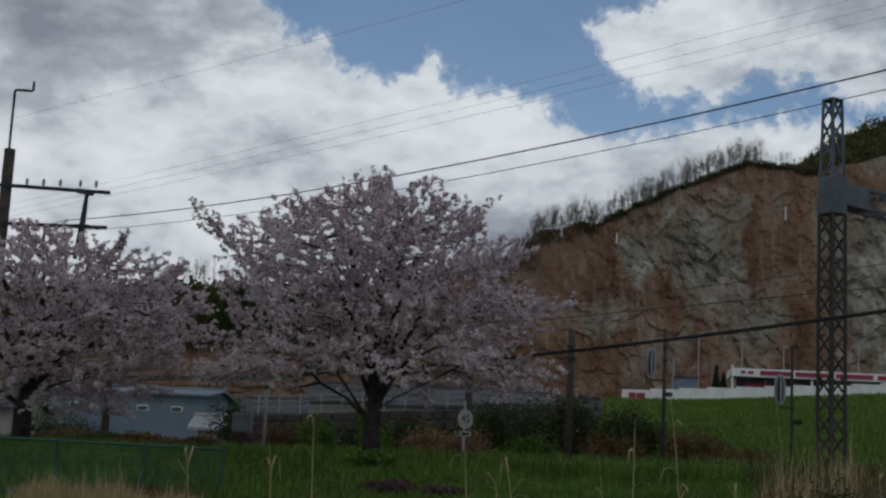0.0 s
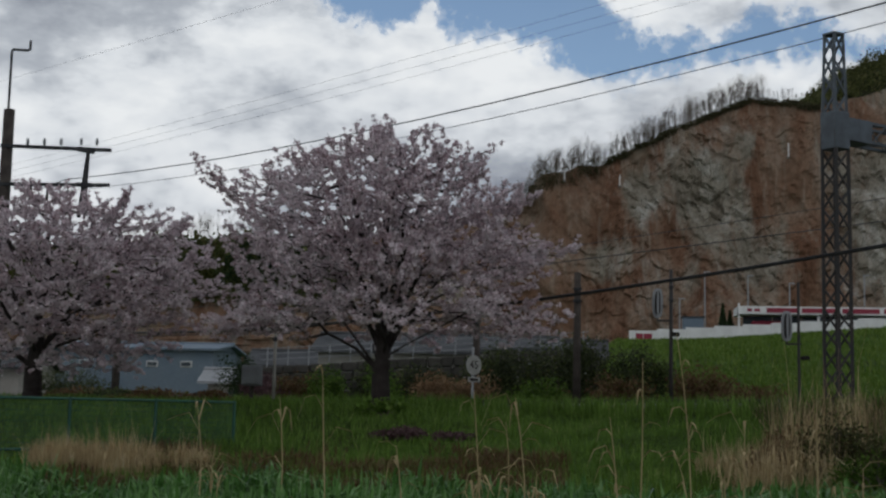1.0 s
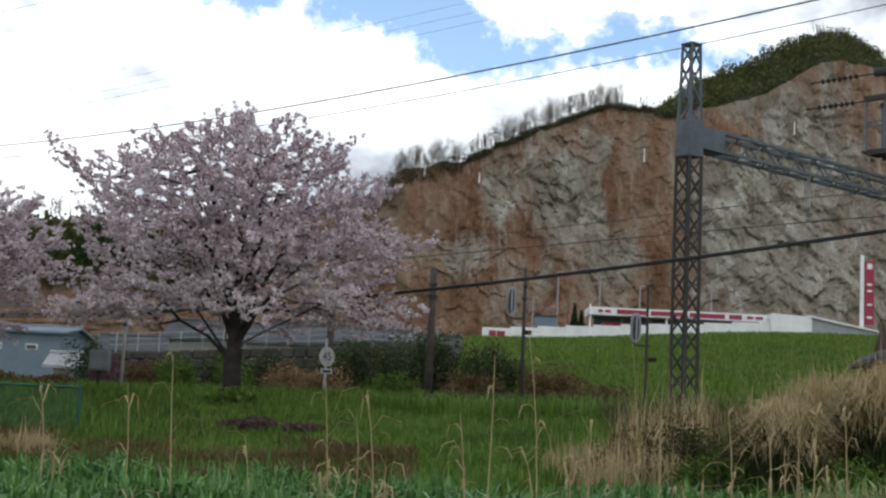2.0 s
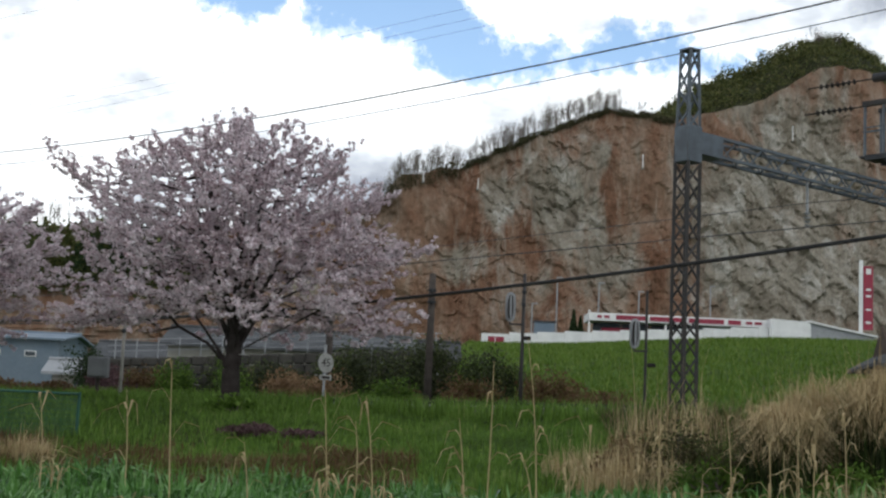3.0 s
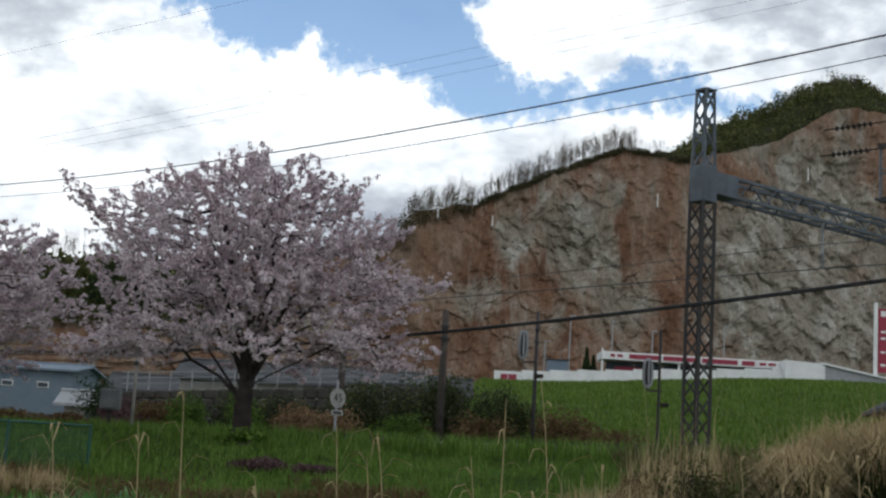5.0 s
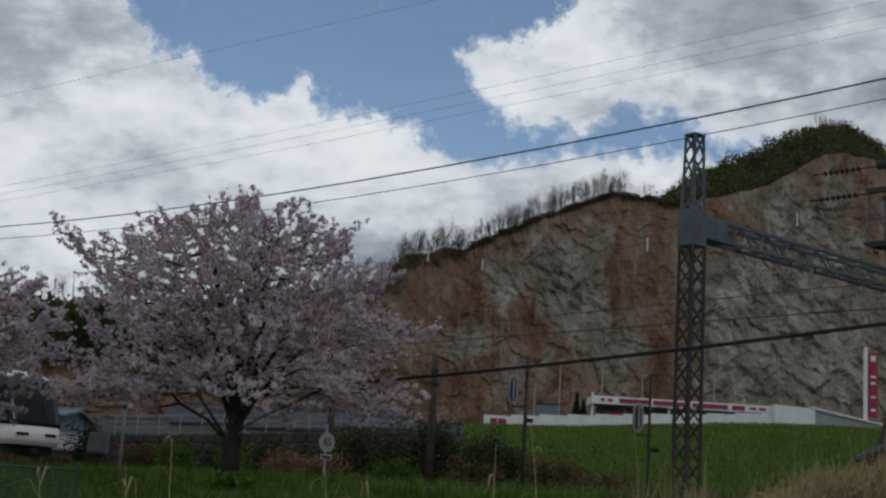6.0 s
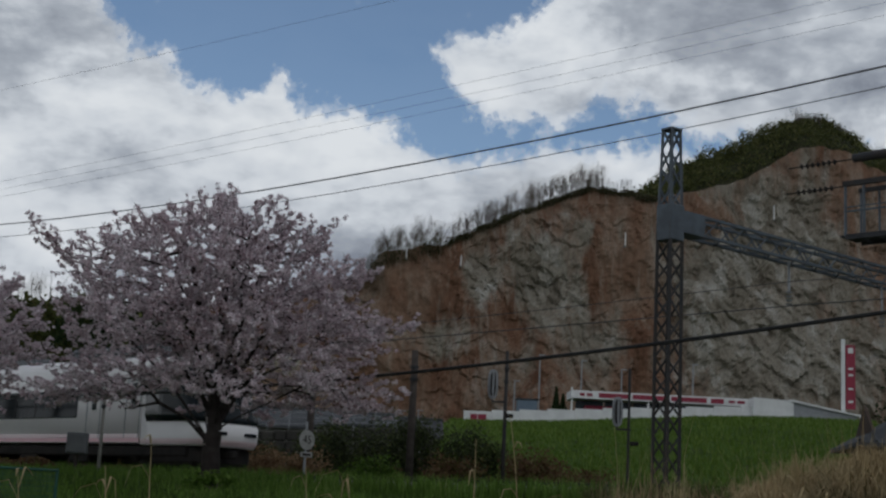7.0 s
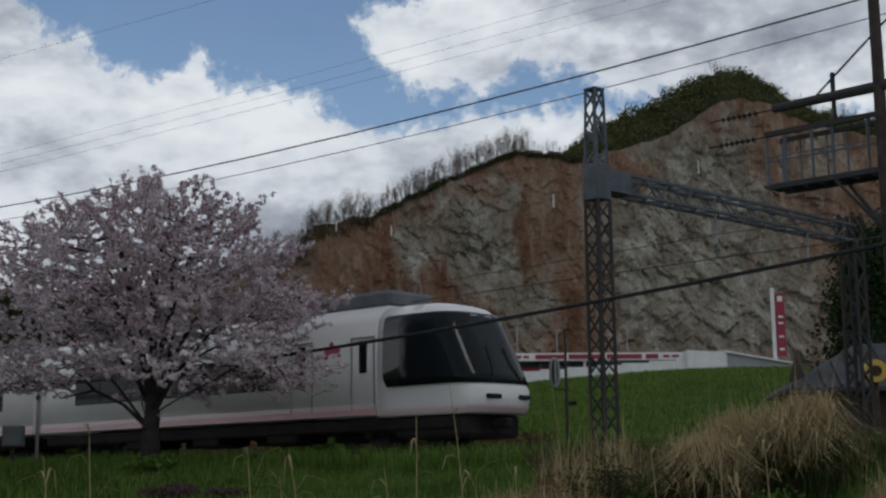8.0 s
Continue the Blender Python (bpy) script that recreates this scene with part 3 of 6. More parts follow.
# seconds, metres of the nose along the track
TRAIN_ROWS = [(0, -109.8), (1, -95.3), (2, -80.8), (3, -66.3), (4, -51.8), (5, -37.3), (6, -22.8), (6.5, -15.55), (7, -8.3), (7.5, -0.95), (8, 6.0)]


def motions():
    walk(train, [(t, pose(*on_track(s, 0, RAIL_TOP), 0, 0, TRAIN_TURN)) for t, s in TRAIN_ROWS])
    for at, w in WHEELS:
        rows = []
        steps = 240
        for i in range(steps + 1):
            t = 8.0 * i / steps
            s = lerp_table(TRAIN_ROWS, t)
            rows.append((t, pose(*at, 0, math.degrees(s / 0.43) % 360.0, 0)))
        walk(w, rows)


# ---------------------------------------------------------------- steelwork along the track
def lattice(g, base, size0, size1, height, bays, heavy=0.075, light=0.035, turn=0.0):
    """Four corner angles with zigzag lacing on each face."""
    rot = Matrix.Rotation(radians(turn), 3, "Z")
    b = Vector(base)

    def corner(i, h):
        s = size0 + (size1 - size0) * h / height
        sx, sy = ((-1, -1), (1, -1), (1, 1), (-1, 1))[i % 4]
        return b + rot @ Vector((sx * s / 2, sy * s / 2, 0)) + Vector((0, 0, h))
    for i in range(4):
        g.bar(corner(i, 0), corner(i, height), heavy)
    for j in range(bays):
        h0, h1 = height * j / bays, height * (j + 1) / bays
        for i in range(4):
            p, q = (i, i + 1) if j % 2 else (i + 1, i)
            g.bar(corner(p, h0), corner(q, h1), light, light * 1.6)


def build_tower():
    at = Vector((5.81, 30.97, 2.0))
    t = thing("portal_mast", at, "grey lattice steel railway mast with a truss arm", "mast")
    turn = 38.0
    g = Geo()
    lattice(g, (0, 0, -0.3), 0.42, 0.39, 6.6, 15, 0.07, 0.028, turn)
    part("lower_mast", g, RUST, t, "weathered brown-grey lattice shaft")
    g = Geo()
    lattice(g, (0, 0, 6.2), 0.385, 0.28, 2.30, 5, 0.06, 0.032, turn)
    g.box((0, 0, 8.52), (0.35, 0.35, 0.05), turn, 0.01)
    part("upper_mast", g, STEEL, t, "lattice mast head")
    g = Geo()
    g.box((0.0, -0.02, 6.30), (0.45, 0.47, 0.84), turn, 0.02)
    part("joint_plate", g, STEEL, t, "blue-grey steel gusset box")
    # the truss, running over the tracks to the far mast
    p, q = Vector((0, 0, 6.36)), Vector((8.3, 6.4, 6.22))
    d = (q - p).normalized()
    sd = d.cross(Vector((0, 0, 1))).normalized()
    g = Geo()
    w, h = 0.22, 0.22
    for sy in (-1, 1):
        for sz in (-1, 1):
            off = sd * (w * sy) + Vector((0, 0, h * sz))
            g.bar(p + off, q + off, 0.065, 0.065)
    n = 22
    ln = (q - p).length
    for i in range(n):
        a, b = p + d * (ln * i / n), p + d * (ln * (i + 1) / n)
        for sy in (-1, 1):
            o = sd * (w * sy)
            z0, z1 = (h, -h) if i % 2 else (-h, h)
            g.bar(a + o + Vector((0, 0, z0)), b + o + Vector((0, 0, z1)), 0.024, 0.032)
        for sz in (-1, 1):
            y0, y1 = (w, -w) if i % 2 else (-w, w)
            g.bar(a + sd * y0 + Vector((0, 0, h * sz)), b + sd * y1 + Vector((0, 0, h * sz)), 0.03, 0.04)
    tr = part("truss_beam", g, STEEL, t, "long grey lattice beam")
    g = Geo()
    g.box(p + d * 0.55, (0.8, 0.5, 0.52), math.degrees(math.atan2(d.y, d.x)), 0.02)
    part("end_plate", g, STEEL, tr)
    # insulator arms hanging from the truss
    for f in (0.42, 0.8):
        g = Geo()
        c = p + d * (ln * f)
        g.tube([c - Vector((0, 0, h)), c - Vector((0, 0, 1.0))], 0.035, 6)
        for i in range(4):
            g.tube([c - Vector((0, 0, 0.98 + 0.1 * i)), c - Vector((0, 0, 1.03 + 0.1 * i))], [0.09, 0.05], 10)
        part("insulator", g, GREY_PAINT, tr)
    # far mast of the portal
    g = Geo()
    lattice(g, (8.35, 6.45, -0.2), 0.47, 0.44, 7.0, 13, 0.08, 0.04, turn)
    part("far_mast", g, RUST, t)
    return t


build_tower()


def wire(name, pts, r, mat, label, group=""):
    """A hanging wire through its supports, with sag between them: points (place, sag of the span that follows)."""
    g = Geo()
    line = []
    for (p, sag), (q, _) in zip(pts, pts[1:]):
        p, q = Vector(p), Vector(q)
        n = 18
        for i in range(n):
            f = i / n
            line.append(p.lerp(q, f) - Vector((0, 0, 4 * sag * f * (1 - f))))
    line.append(Vector(pts[-1][0]))
    g.tube(line, r, 5)
    solid(name, g, mat, label, "wire", group=group)


def build_wires():
    wire("feeder_wire", [(on_track(-90, -3, 12.6), 0.8), (on_track(-30, -3, 12.38), 1.32), (on_track(36, -3, 12.05), 0.5), (on_track(90, -3, 12), 0)], 0.022, THIN_WIRE, "thin dark overhead feeder wire", "overhead wires")
    wire("feeder_wire", [(on_track(-90, -3, 12.0), 0.8), (on_track(-30, -3, 11.85), 1.28), (on_track(36, -3, 11.6), 0.5), (on_track(90, -3, 11.6), 0)], 0.012, THIN_WIRE, "thin dark overhead feeder wire", "overhead wires")
    wire("signal_cable", [(on_track(-80, -4, 5.1), 0.3), (on_track(-22, -4, 5.05), 0.2), (on_track(0.0, -4, 4.88), 0.12), (on_track(19, -4, 5.92), 0.2), (on_track(60, -4, 6.4), 0)], 0.045, WIRE, "thick black cable strung between poles", "cables")
    wire("signal_cable", [(on_track(-23, -4, 5.0), 0.2), (on_track(-4.0, -4, 4.8), 0.1), (on_track(0.0, -4, 5.02), 0)], 0.022, WIRE, "black cable strung between poles", "cables")
    wire("contact_wire", [(on_track(-150, 0, 6.3), 0.1), (on_track(-40, 0, 6.3), 0.05), (on_track(12.5, 0, 6.72), 0.05), (on_track(70, 0, 7.0), 0)], 0.014, THIN_WIRE, "thin contact wire over the rails", "overhead wires")
    wire("messenger_wire", [(on_track(-40, 0, 6.9), 0.25), (on_track(12.5, 0, 7.3), 0.3), (on_track(70, 0, 7.6), 0)], 0.010, THIN_WIRE, "thin messenger wire over the rails", "overhead wires")


build_wires()


def build_pole(at, height, label, r=0.13, mat=WOOD_POLE):
    p = thing("utility_pole", at, label, "pole", "poles by the track")
    g = Geo()
    g.tube([(0, 0, -0.4), (0, 0, height)], [r, r * 0.8], 12)
    part("shaft", g, mat, p, smooth=True)
    for z in (height - 0.65, height - 1.1):
        g = Geo()
        g.box((0.0, -r - 0.03, z), (0.10, 0.10, 0.14), -45, 0.02)
        g.tube([(0, 0, z - 0.02), (0, 0, z + 0.05)], r + 0.012, 12)
        part("bracket", g, DARK_STEEL, p)
    return p


def pole_at(s, off, top, label, r=0.13, mat=WOOD_POLE):
    b = on_track(s, off, 0)
    b.z = ground_at(b.x, b.y) - 0.05
    return build_pole(b, top - b.z, label, r, mat)


pole_at(-8.1, 8, 7.49, "weathered dark wooden pole beyond the rails", 0.16)
pole_at(-3.45, 8, 7.26, "slim dark steel pole with a signal box", 0.075, RUST)
pole_at(-13.9, 8, 6.95, "dark wooden pole behind the cherry tree", 0.17)
pole_at(-21.8, -4, 6.0, "dark wooden pole beside the track", 0.17)


# ---------------------------------------------------------------- cherry trees
def grow(rng, base, fork, boughs, envelope, count):
    """Nodes of a branching tree: trunk, main boughs, then each crown point joined to wood that is near it and close to the root."""
    fork = np.array(fork)
    pts = [np.array(base), (np.array(base) + fork) / 2 + np.array((0.04, 0, 0)), fork, fork + np.array((0.06, 0.02, 0.38)), fork + np.array((0.02, -0.03, 0.80))]
    par, cost = [-1, 0, 1, 2, 3], [0.0, 0.5, 1.0, 1.1, 1.2]
    for k, (turn, reach, rise) in enumerate(boughs):
        last = 2 + k % 3
        start = pts[last]
        for f in (0.2, 0.42, 0.7, 1.0):
            a = radians(turn + 14 * math.sin(5 * f + turn))
            p = start + np.array((reach * f * math.cos(a), reach * f * math.sin(a), (rise - 0.4 * (k % 3)) * f ** 0.8)) + rng.normal(0, 0.05, 3)
            pts.append(p)
            par.append(last)
            cost.append(cost[last] + reach * 0.25)
            last = len(pts) - 1
    todo = np.array([envelope(rng) for _ in range(count)])
    order = np.argsort(np.linalg.norm(todo - np.array(fork), axis=1))
    for i in order:
        p = todo[i]
        have = np.array(pts[3:])
        d = np.linalg.norm((have - p) * np.array((1.0, 1.0, 1.7)), axis=1)
        score = d + 0.30 * np.array(cost[3:]) + 1.2 * np.maximum(0, have[:, 2] - p[2] - 0.35 * d)
        j = int(np.argmin(score)) + 3
        mid = pts[j] * 0.5 + p * 0.5 + rng.normal(0, 0.07, 3) * d[j - 3] + np.array((0, 0, 0.07 * d[j - 3]))
        pts.append(mid)
        par.append(j)
        cost.append(cost[j] + d[j - 3] / 2)
        pts.append(p)
        par.append(len(pts) - 2)
        cost.append(cost[-1] + d[j - 3] / 2)
    load = np.ones(len(pts)) * 0.5
    for i in range(len(pts) - 1, 0, -1):
        load[par[i]] += load[i]
    return np.array(pts), par, load


def cherry_tree(at, seed, profile, fork, trunk_r, label, boughs, sprays=(), hollow=2.6, count=2000, spacing=0.085):
    """profile: rows of height, reach to the west, reach to the east; sprays: boughs that reach out of the crown."""
    rng = np.random.default_rng(seed)
    t = thing("cherry_tree", at, label, "tree", "cherry trees")
    hs = np.array([r[0] for r in profile])
    west, east = np.array([r[1] for r in profile]), np.array([r[2] for r in profile])
    chance = np.cumsum((west + east) ** 1.35 * np.gradient(hs) * (1 + 0.17 * hs))
    chance = chance / chance[-1]

    def envelope(r):
        if sprays and r.random() < 0.17:
            p, spread = sprays[int(r.integers(len(sprays)))]
            f = r.random()
            heart = np.array((0.0, 0.0, 2.6))
            return tuple(heart + (np.array(p) - heart) * (0.50 + 0.50 * f) + r.normal(0, spread, 3) * (1.25 - f))
        while True:
            h = float(np.interp(r.random(), chance, hs))
            a = r.random() * math.tau
            lw, le = float(np.interp(h, hs, west)), float(np.interp(h, hs, east))
            side = le if math.cos(a) > 0 else lw
            deep = 0.45 * (lw + le)
            rad = 1.0 / math.sqrt((math.cos(a) / side) ** 2 + (math.sin(a) / deep) ** 2)
            rad *= 0.97 + 0.26 * noise.noise((math.cos(a) * 2.6 + seed, math.sin(a) * 2.6, h * 1.3))
            f = r.random() ** 0.5
            x, y = rad * f * math.cos(a), rad * f * math.sin(a)
            z = h - 0.25 * f * f * (h < 3.0) + 0.2 * noise.noise((a * 1.3, h, seed))
            if z < hollow - 0.2 * math.hypot(x, y):
                continue
            # foliage lies in loose level tiers with a little air between them
            if noise.noise((x * 0.7 + seed, y * 0.7, z * 2.4)) > -0.30:
                return (x, y, z)
    pts, par, load = grow(rng, (0, 0, -0.3), (0.03, 0, fork), boughs, envelope, count)
    # upright shoots at the ends of the branches
    ends = np.ones(len(pts), bool)
    ends[par[1:]] = False
    pts, par, load = list(pts), list(par), list(load)
    for i in np.nonzero(ends)[0]:
        out = pts[i] - np.array((0.0, 0.0, 2.2))
        out = out / np.linalg.norm(out)
        for _ in range(2):
            d = out * 0.75 + np.array((0, 0, 0.12)) + rng.normal(0, 0.36, 3) * np.array((1, 1, 0.75))
            d = d / np.linalg.norm(d) * rng.uniform(0.16, 0.50)
            pts.append(pts[i] + d)
            par.append(int(i))
            load.append(0.3)
    pts, load = np.array(pts), np.array(load)
    rad = np.maximum(0.007, trunk_r * 0.92 * (load / load[2]) ** 0.49)
    rad[0], rad[1] = trunk_r * 1.35, trunk_r * 1.02
    g = Geo()
    for i in range(1, len(pts)):
        j = par[i]
        r0 = rad[j] if j < 2 else min(rad[j], rad[i] * 1.35)
        g.tube([pts[j], pts[i]], [r0, rad[i]], 9 if rad[i] > 0.05 else 4, cap=False)
    part("trunk", g, BARK, t, "dark forked trunk and boughs", True)
    # blossom sits in tight clusters along the thin wood
    thin = np.array([i for i in range(5 + 4 * len(boughs), len(pts)) if rad[i] < 0.036])
    pa, pb = pts[np.array(par)[thin]], pts[thin]
    # round heads of blossom, loosely strung
    many = rng.poisson(np.linalg.norm(pb - pa, axis=1) / spacing)
    pa, pb = np.repeat(pa, many, 0), np.repeat(pb, many, 0)
    n, petals = len(pa), 13
    f = 0.1 + rng.random((n, 1)) * 0.95
    c = pa * (1 - f) + pb * f + rng.normal(0, 0.03, (n, 3))
    head = np.repeat(rng.uniform(0.035, 0.09, (n, 1)), petals, 0)
    out = rng.normal(0, 1, (n * petals, 3))
    out /= np.linalg.norm(out, axis=1)[:, None]
    c = np.repeat(c, petals, 0) + out * head * rng.random((n * petals, 1)) ** 0.4 * np.array((1.15, 1.15, 0.85))
    size = 0.018 + 0.022 * rng.random((n * petals, 1))
    u = rng.normal(0, 1, c.shape)
    u /= np.linalg.norm(u, axis=1)[:, None]
    v = np.cross(u, rng.normal(0, 1, c.shape))
    v /= np.linalg.norm(v, axis=1)[:, None]
    w = np.cross(u, v)
    quads = np.stack([c + u * size, c + v * size * 0.9, c - u * size * 0.95 + w * size * 0.3, c - v * size + w * size * 0.25], 1).reshape(-1, 3)
    g = Geo()
    g.v = quads.tolist()
    g.f = np.arange(len(quads)).reshape(-1, 4).tolist()
    part("crown", g, BLOSSOM, t, "dense pale pink blossom in full bloom")
    return t


BOUGHS = [(182, 3.1, 3.3), (150, 2.0, 3.4), (255, 2.3, 2.3), (75, 2.4, 2.8), (12, 2.5, 3.6), (330, 2.6, 2.4), (205, 3.2, 2.1), (352, 3.2, 2.0), (80, 0.5, 5.2), (40, 1.2, 4.6), (215, 1.5, 4.4), (300, 1.2, 4.0), (115, 2.9, 2.2), (285, 2.8, 2.1), (165, 1.0, 5.0), (20, 1.9, 4.2)]
cherry_tree((-4.97, 36.0, 2.0), 5, [(1.75, 3.8, 3.9), (2.1, 4.3, 4.5), (2.5, 4.3, 4.7), (3.1, 4.2, 4.6), (3.8, 4.1, 4.3), (4.3, 3.8, 4.4), (4.9, 3.9, 3.8), (5.6, 3.8, 3.5), (6.2, 3.3, 3.0), (6.6, 2.7, 2.6), (6.95, 1.8, 2.0), (7.25, 0.8, 1.2)], 0.95, 0.25,
            "large cherry tree in full pale pink bloom", BOUGHS,
            [((-4.95, -0.4, 6.35), 0.16), ((-4.6, -0.2, 5.9), 0.22), ((-3.9, 0.3, 6.1), 0.25), ((-2.7, 0.4, 6.75), 0.22), ((2.9, -0.2, 6.95), 0.2), ((2.3, 0.2, 6.9), 0.2), ((3.9, 0.3, 5.7), 0.2), ((3.5, -0.4, 5.4), 0.25), ((5.0, 0.2, 4.3), 0.16), ((4.5, -0.5, 4.2), 0.2), ((4.9, 0.3, 2.6), 0.14), ((-4.5, -0.6, 1.9), 0.2), ((0.0, 0.0, 7.4), 0.14), ((0.6, 0.3, 7.3), 0.14)])
cherry_tree((-15.3, 38.5, 1.95), 8, [(0.9, 3.0, 2.0), (1.5, 4.0, 3.2), (2.1, 4.8, 4.0), (2.6, 5.1, 4.6), (3.0, 5.3, 5.1), (3.5, 5.4, 5.4), (4.3, 5.2, 4.9), (5.0, 4.6, 4.5), (5.5, 3.6, 3.4), (5.9, 2.2, 2.2), (6.2, 1.0, 1.2)], 1.1, 0.27,
            "broad cherry tree in full pale pink bloom", [(turn, reach * 1.15, rise * 0.8) for turn, reach, rise in BOUGHS],
            [((5.2, -0.6, 4.1), 0.22), ((2.5, 0.0, 6.0), 0.2), ((4.2, 0.2, 5.3), 0.22), ((-2.5, 0, 6.2), 0.25), ((-4.6, -0.6, 5.0), 0.25)], 1.5)


# ---------------------------------------------------------------- the quarry
CREST = [(-320, 30), (-200, 42), (-110, 48), (-84, 49), (-60, 48), (-20, 57.5), (-11.9, 60.5), (-7.9, 66.0), (7.9, 69.0), (24, 77), (45.2, 85.8), (61.3, 83.6), (81.7, 89.0), (92, 94.5), (98, 98.6), (104, 100.3), (110, 99.6), (116, 97), (122, 93.8), (132, 91.5), (144, 90), (190, 80), (260, 60)]


def face_depth(x, z):
    return 350 + 0.32 * (z - 12) + 0.0009 * (x - 60) ** 2 + 7.0 * noise.noise((x * 0.03, 1.5, z * 0.018)) + 4.0 * noise.noise((x * 0.09 + 7, 3.0, z * 0.06))


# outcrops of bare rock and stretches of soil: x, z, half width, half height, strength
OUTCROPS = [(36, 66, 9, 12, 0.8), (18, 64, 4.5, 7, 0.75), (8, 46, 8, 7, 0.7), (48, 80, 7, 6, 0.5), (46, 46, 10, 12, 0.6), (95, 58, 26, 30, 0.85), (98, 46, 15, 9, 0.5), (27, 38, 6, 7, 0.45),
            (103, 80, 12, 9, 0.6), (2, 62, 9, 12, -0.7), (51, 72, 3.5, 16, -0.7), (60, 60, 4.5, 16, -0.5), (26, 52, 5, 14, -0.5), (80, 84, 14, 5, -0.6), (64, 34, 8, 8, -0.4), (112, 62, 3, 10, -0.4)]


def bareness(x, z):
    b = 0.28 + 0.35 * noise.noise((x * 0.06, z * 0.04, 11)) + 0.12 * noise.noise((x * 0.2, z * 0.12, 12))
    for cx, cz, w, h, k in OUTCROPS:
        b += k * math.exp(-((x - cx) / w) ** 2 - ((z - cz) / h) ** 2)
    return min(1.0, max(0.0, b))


def facets(x, z, size, depth, seed):
    """Broken slabs: each cell is a plane of its own tilt."""
    a, b = (x * 0.92 + z * 0.39) / size, (z * 0.92 - x * 0.39) / (1.5 * size)
    c = noise.voronoi((a, seed, b))[1][0]
    tilt = noise.cell_vector((c[0] * 57.0, c[1] * 31.0, c[2] * 43.0))
    return depth * (0.7 * tilt[0] + 1.3 * tilt[1] * (a - c[0]) + 1.3 * tilt[2] * (b - c[2]))


def crest_at(x):
    """Height of the crest; the table holds for 350 m off, the face leans back from there."""
    z = lerp_table(CREST, x * 0.93)
    for _ in range(3):
        z = 1.6 + (lerp_table(CREST, x * 350 / face_depth(x, z)) - 1.6) * face_depth(x, z) / 350
    return z + 0.8 * noise.noise((x * 0.2, 0, 0))


def build_quarry():
    g = Geo()
    bare = []
    xs = [-330 + 5.0 * i for i in range(51)] + [-79.4 + 0.6 * i for i in range(400)] + [162 + 5.0 * i for i in range(16)]
    nz = 130
    for x in xs:
        top = crest_at(x)
        for j in range(nz + 1):
            z = 6 + (top - 6) * j / nz
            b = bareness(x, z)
            rough = (0.38 + 0.62 * b) * (1 - smoothstep(top - 5, top, z))
            d = rough * (facets(x, z, 8.0, 1.0, 3.0) + facets(x, z, 3.4, 0.85, 8.0) + facets(x, z, 1.6, 0.5, 5.0)) + 0.5 * noise.noise((x * 0.5, 2.0, z * 0.2))
            # gullies washed out of the soil
            d += (1 - b) * 1.6 * abs(noise.noise((x * 0.16 + 0.05 * z, 6.0, z * 0.03)))
            g.v.append((x + 0.6 * noise.noise((x * 0.15, z * 0.15, 5)), face_depth(x, z) + d, z))
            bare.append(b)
        g.v.append((x, face_depth(x, top) + 14, top + 1.0))
        g.v.append((x, face_depth(x, top) + 90, top - 6))
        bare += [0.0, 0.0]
    m = nz + 3
    for i in range(len(xs) - 1):
        for j in range(m - 1):
            n = i * m + j
            g.f.append((n, n + m, n + m + 1, n + 1))
    face = solid("quarry_face", g, ROCK, "tall quarried cliff of brown earth and grey rock", "cliff", "structure")
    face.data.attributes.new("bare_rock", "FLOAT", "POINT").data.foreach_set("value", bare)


build_quarry()


# ---------------------------------------------------------------- plants
def leaf_quads(c, size, rng, flat=1.0):
    """Small bent four-cornered leaves round the given centres."""
    n = len(c)
    u = rng.normal(0, 1, (n, 3)) * np.array((1, 1, flat))
    u /= np.linalg.norm(u, axis=1)[:, None]
    v = np.cross(u, rng.normal(0, 1, (n, 3)))
    v /= np.linalg.norm(v, axis=1)[:, None]
    w = np.cross(u, v)
    s = np.asarray(size).reshape(-1, 1)
    q = np.stack([c + u * s, c + v * s * 0.7, c - u * s + w * s * 0.3, c - v * s * 0.7 + w * s * 0.2], 1).reshape(-1, 3)
    g = Geo()
    g.v = q.tolist()
    g.f = np.arange(len(q)).reshape(-1, 4).tolist()
    return g


def blades(base, height, width, lean, rng, droop=0.35):
    """Grass blades, each of a quad and a tip, bent over in a random direction."""
    n = len(base)
    a = rng.random(n) * math.tau
    d = np.stack([np.cos(a), np.sin(a), np.zeros(n)], 1)
    sd = np.stack([-np.sin(a), np.cos(a), np.zeros(n)], 1)
    twist = rng.random((n, 1)) * 1.2 - 0.6
    sd = sd * np.cos(twist) + d * np.sin(twist)
    h, w = np.asarray(height).reshape(-1, 1), np.asarray(width).reshape(-1, 1)
    ln = np.abs(rng.normal(0, 1, (n, 1))) * lean * h
    up = np.array((0, 0, 1.0))
    mid = base + up * h * 0.6 + d * ln * 0.35
    tip = base + up * h * (1.0 - droop * np.minimum(1.0, ln / np.maximum(h, 1e-6))) + d * ln * 1.2
    v = np.stack([base - sd * w * 0.5, base + sd * w * 0.5, mid + sd * w * 0.42, mid - sd * w * 0.42, tip], 1).reshape(-1, 3)
    g = Geo()
    g.v = v.tolist()
    k = np.arange(n) * 5
    g.f = np.stack([k, k + 1, k + 2, k + 3], 1).tolist() + np.stack([k + 3, k + 2, k + 4], 1).tolist()
    return g


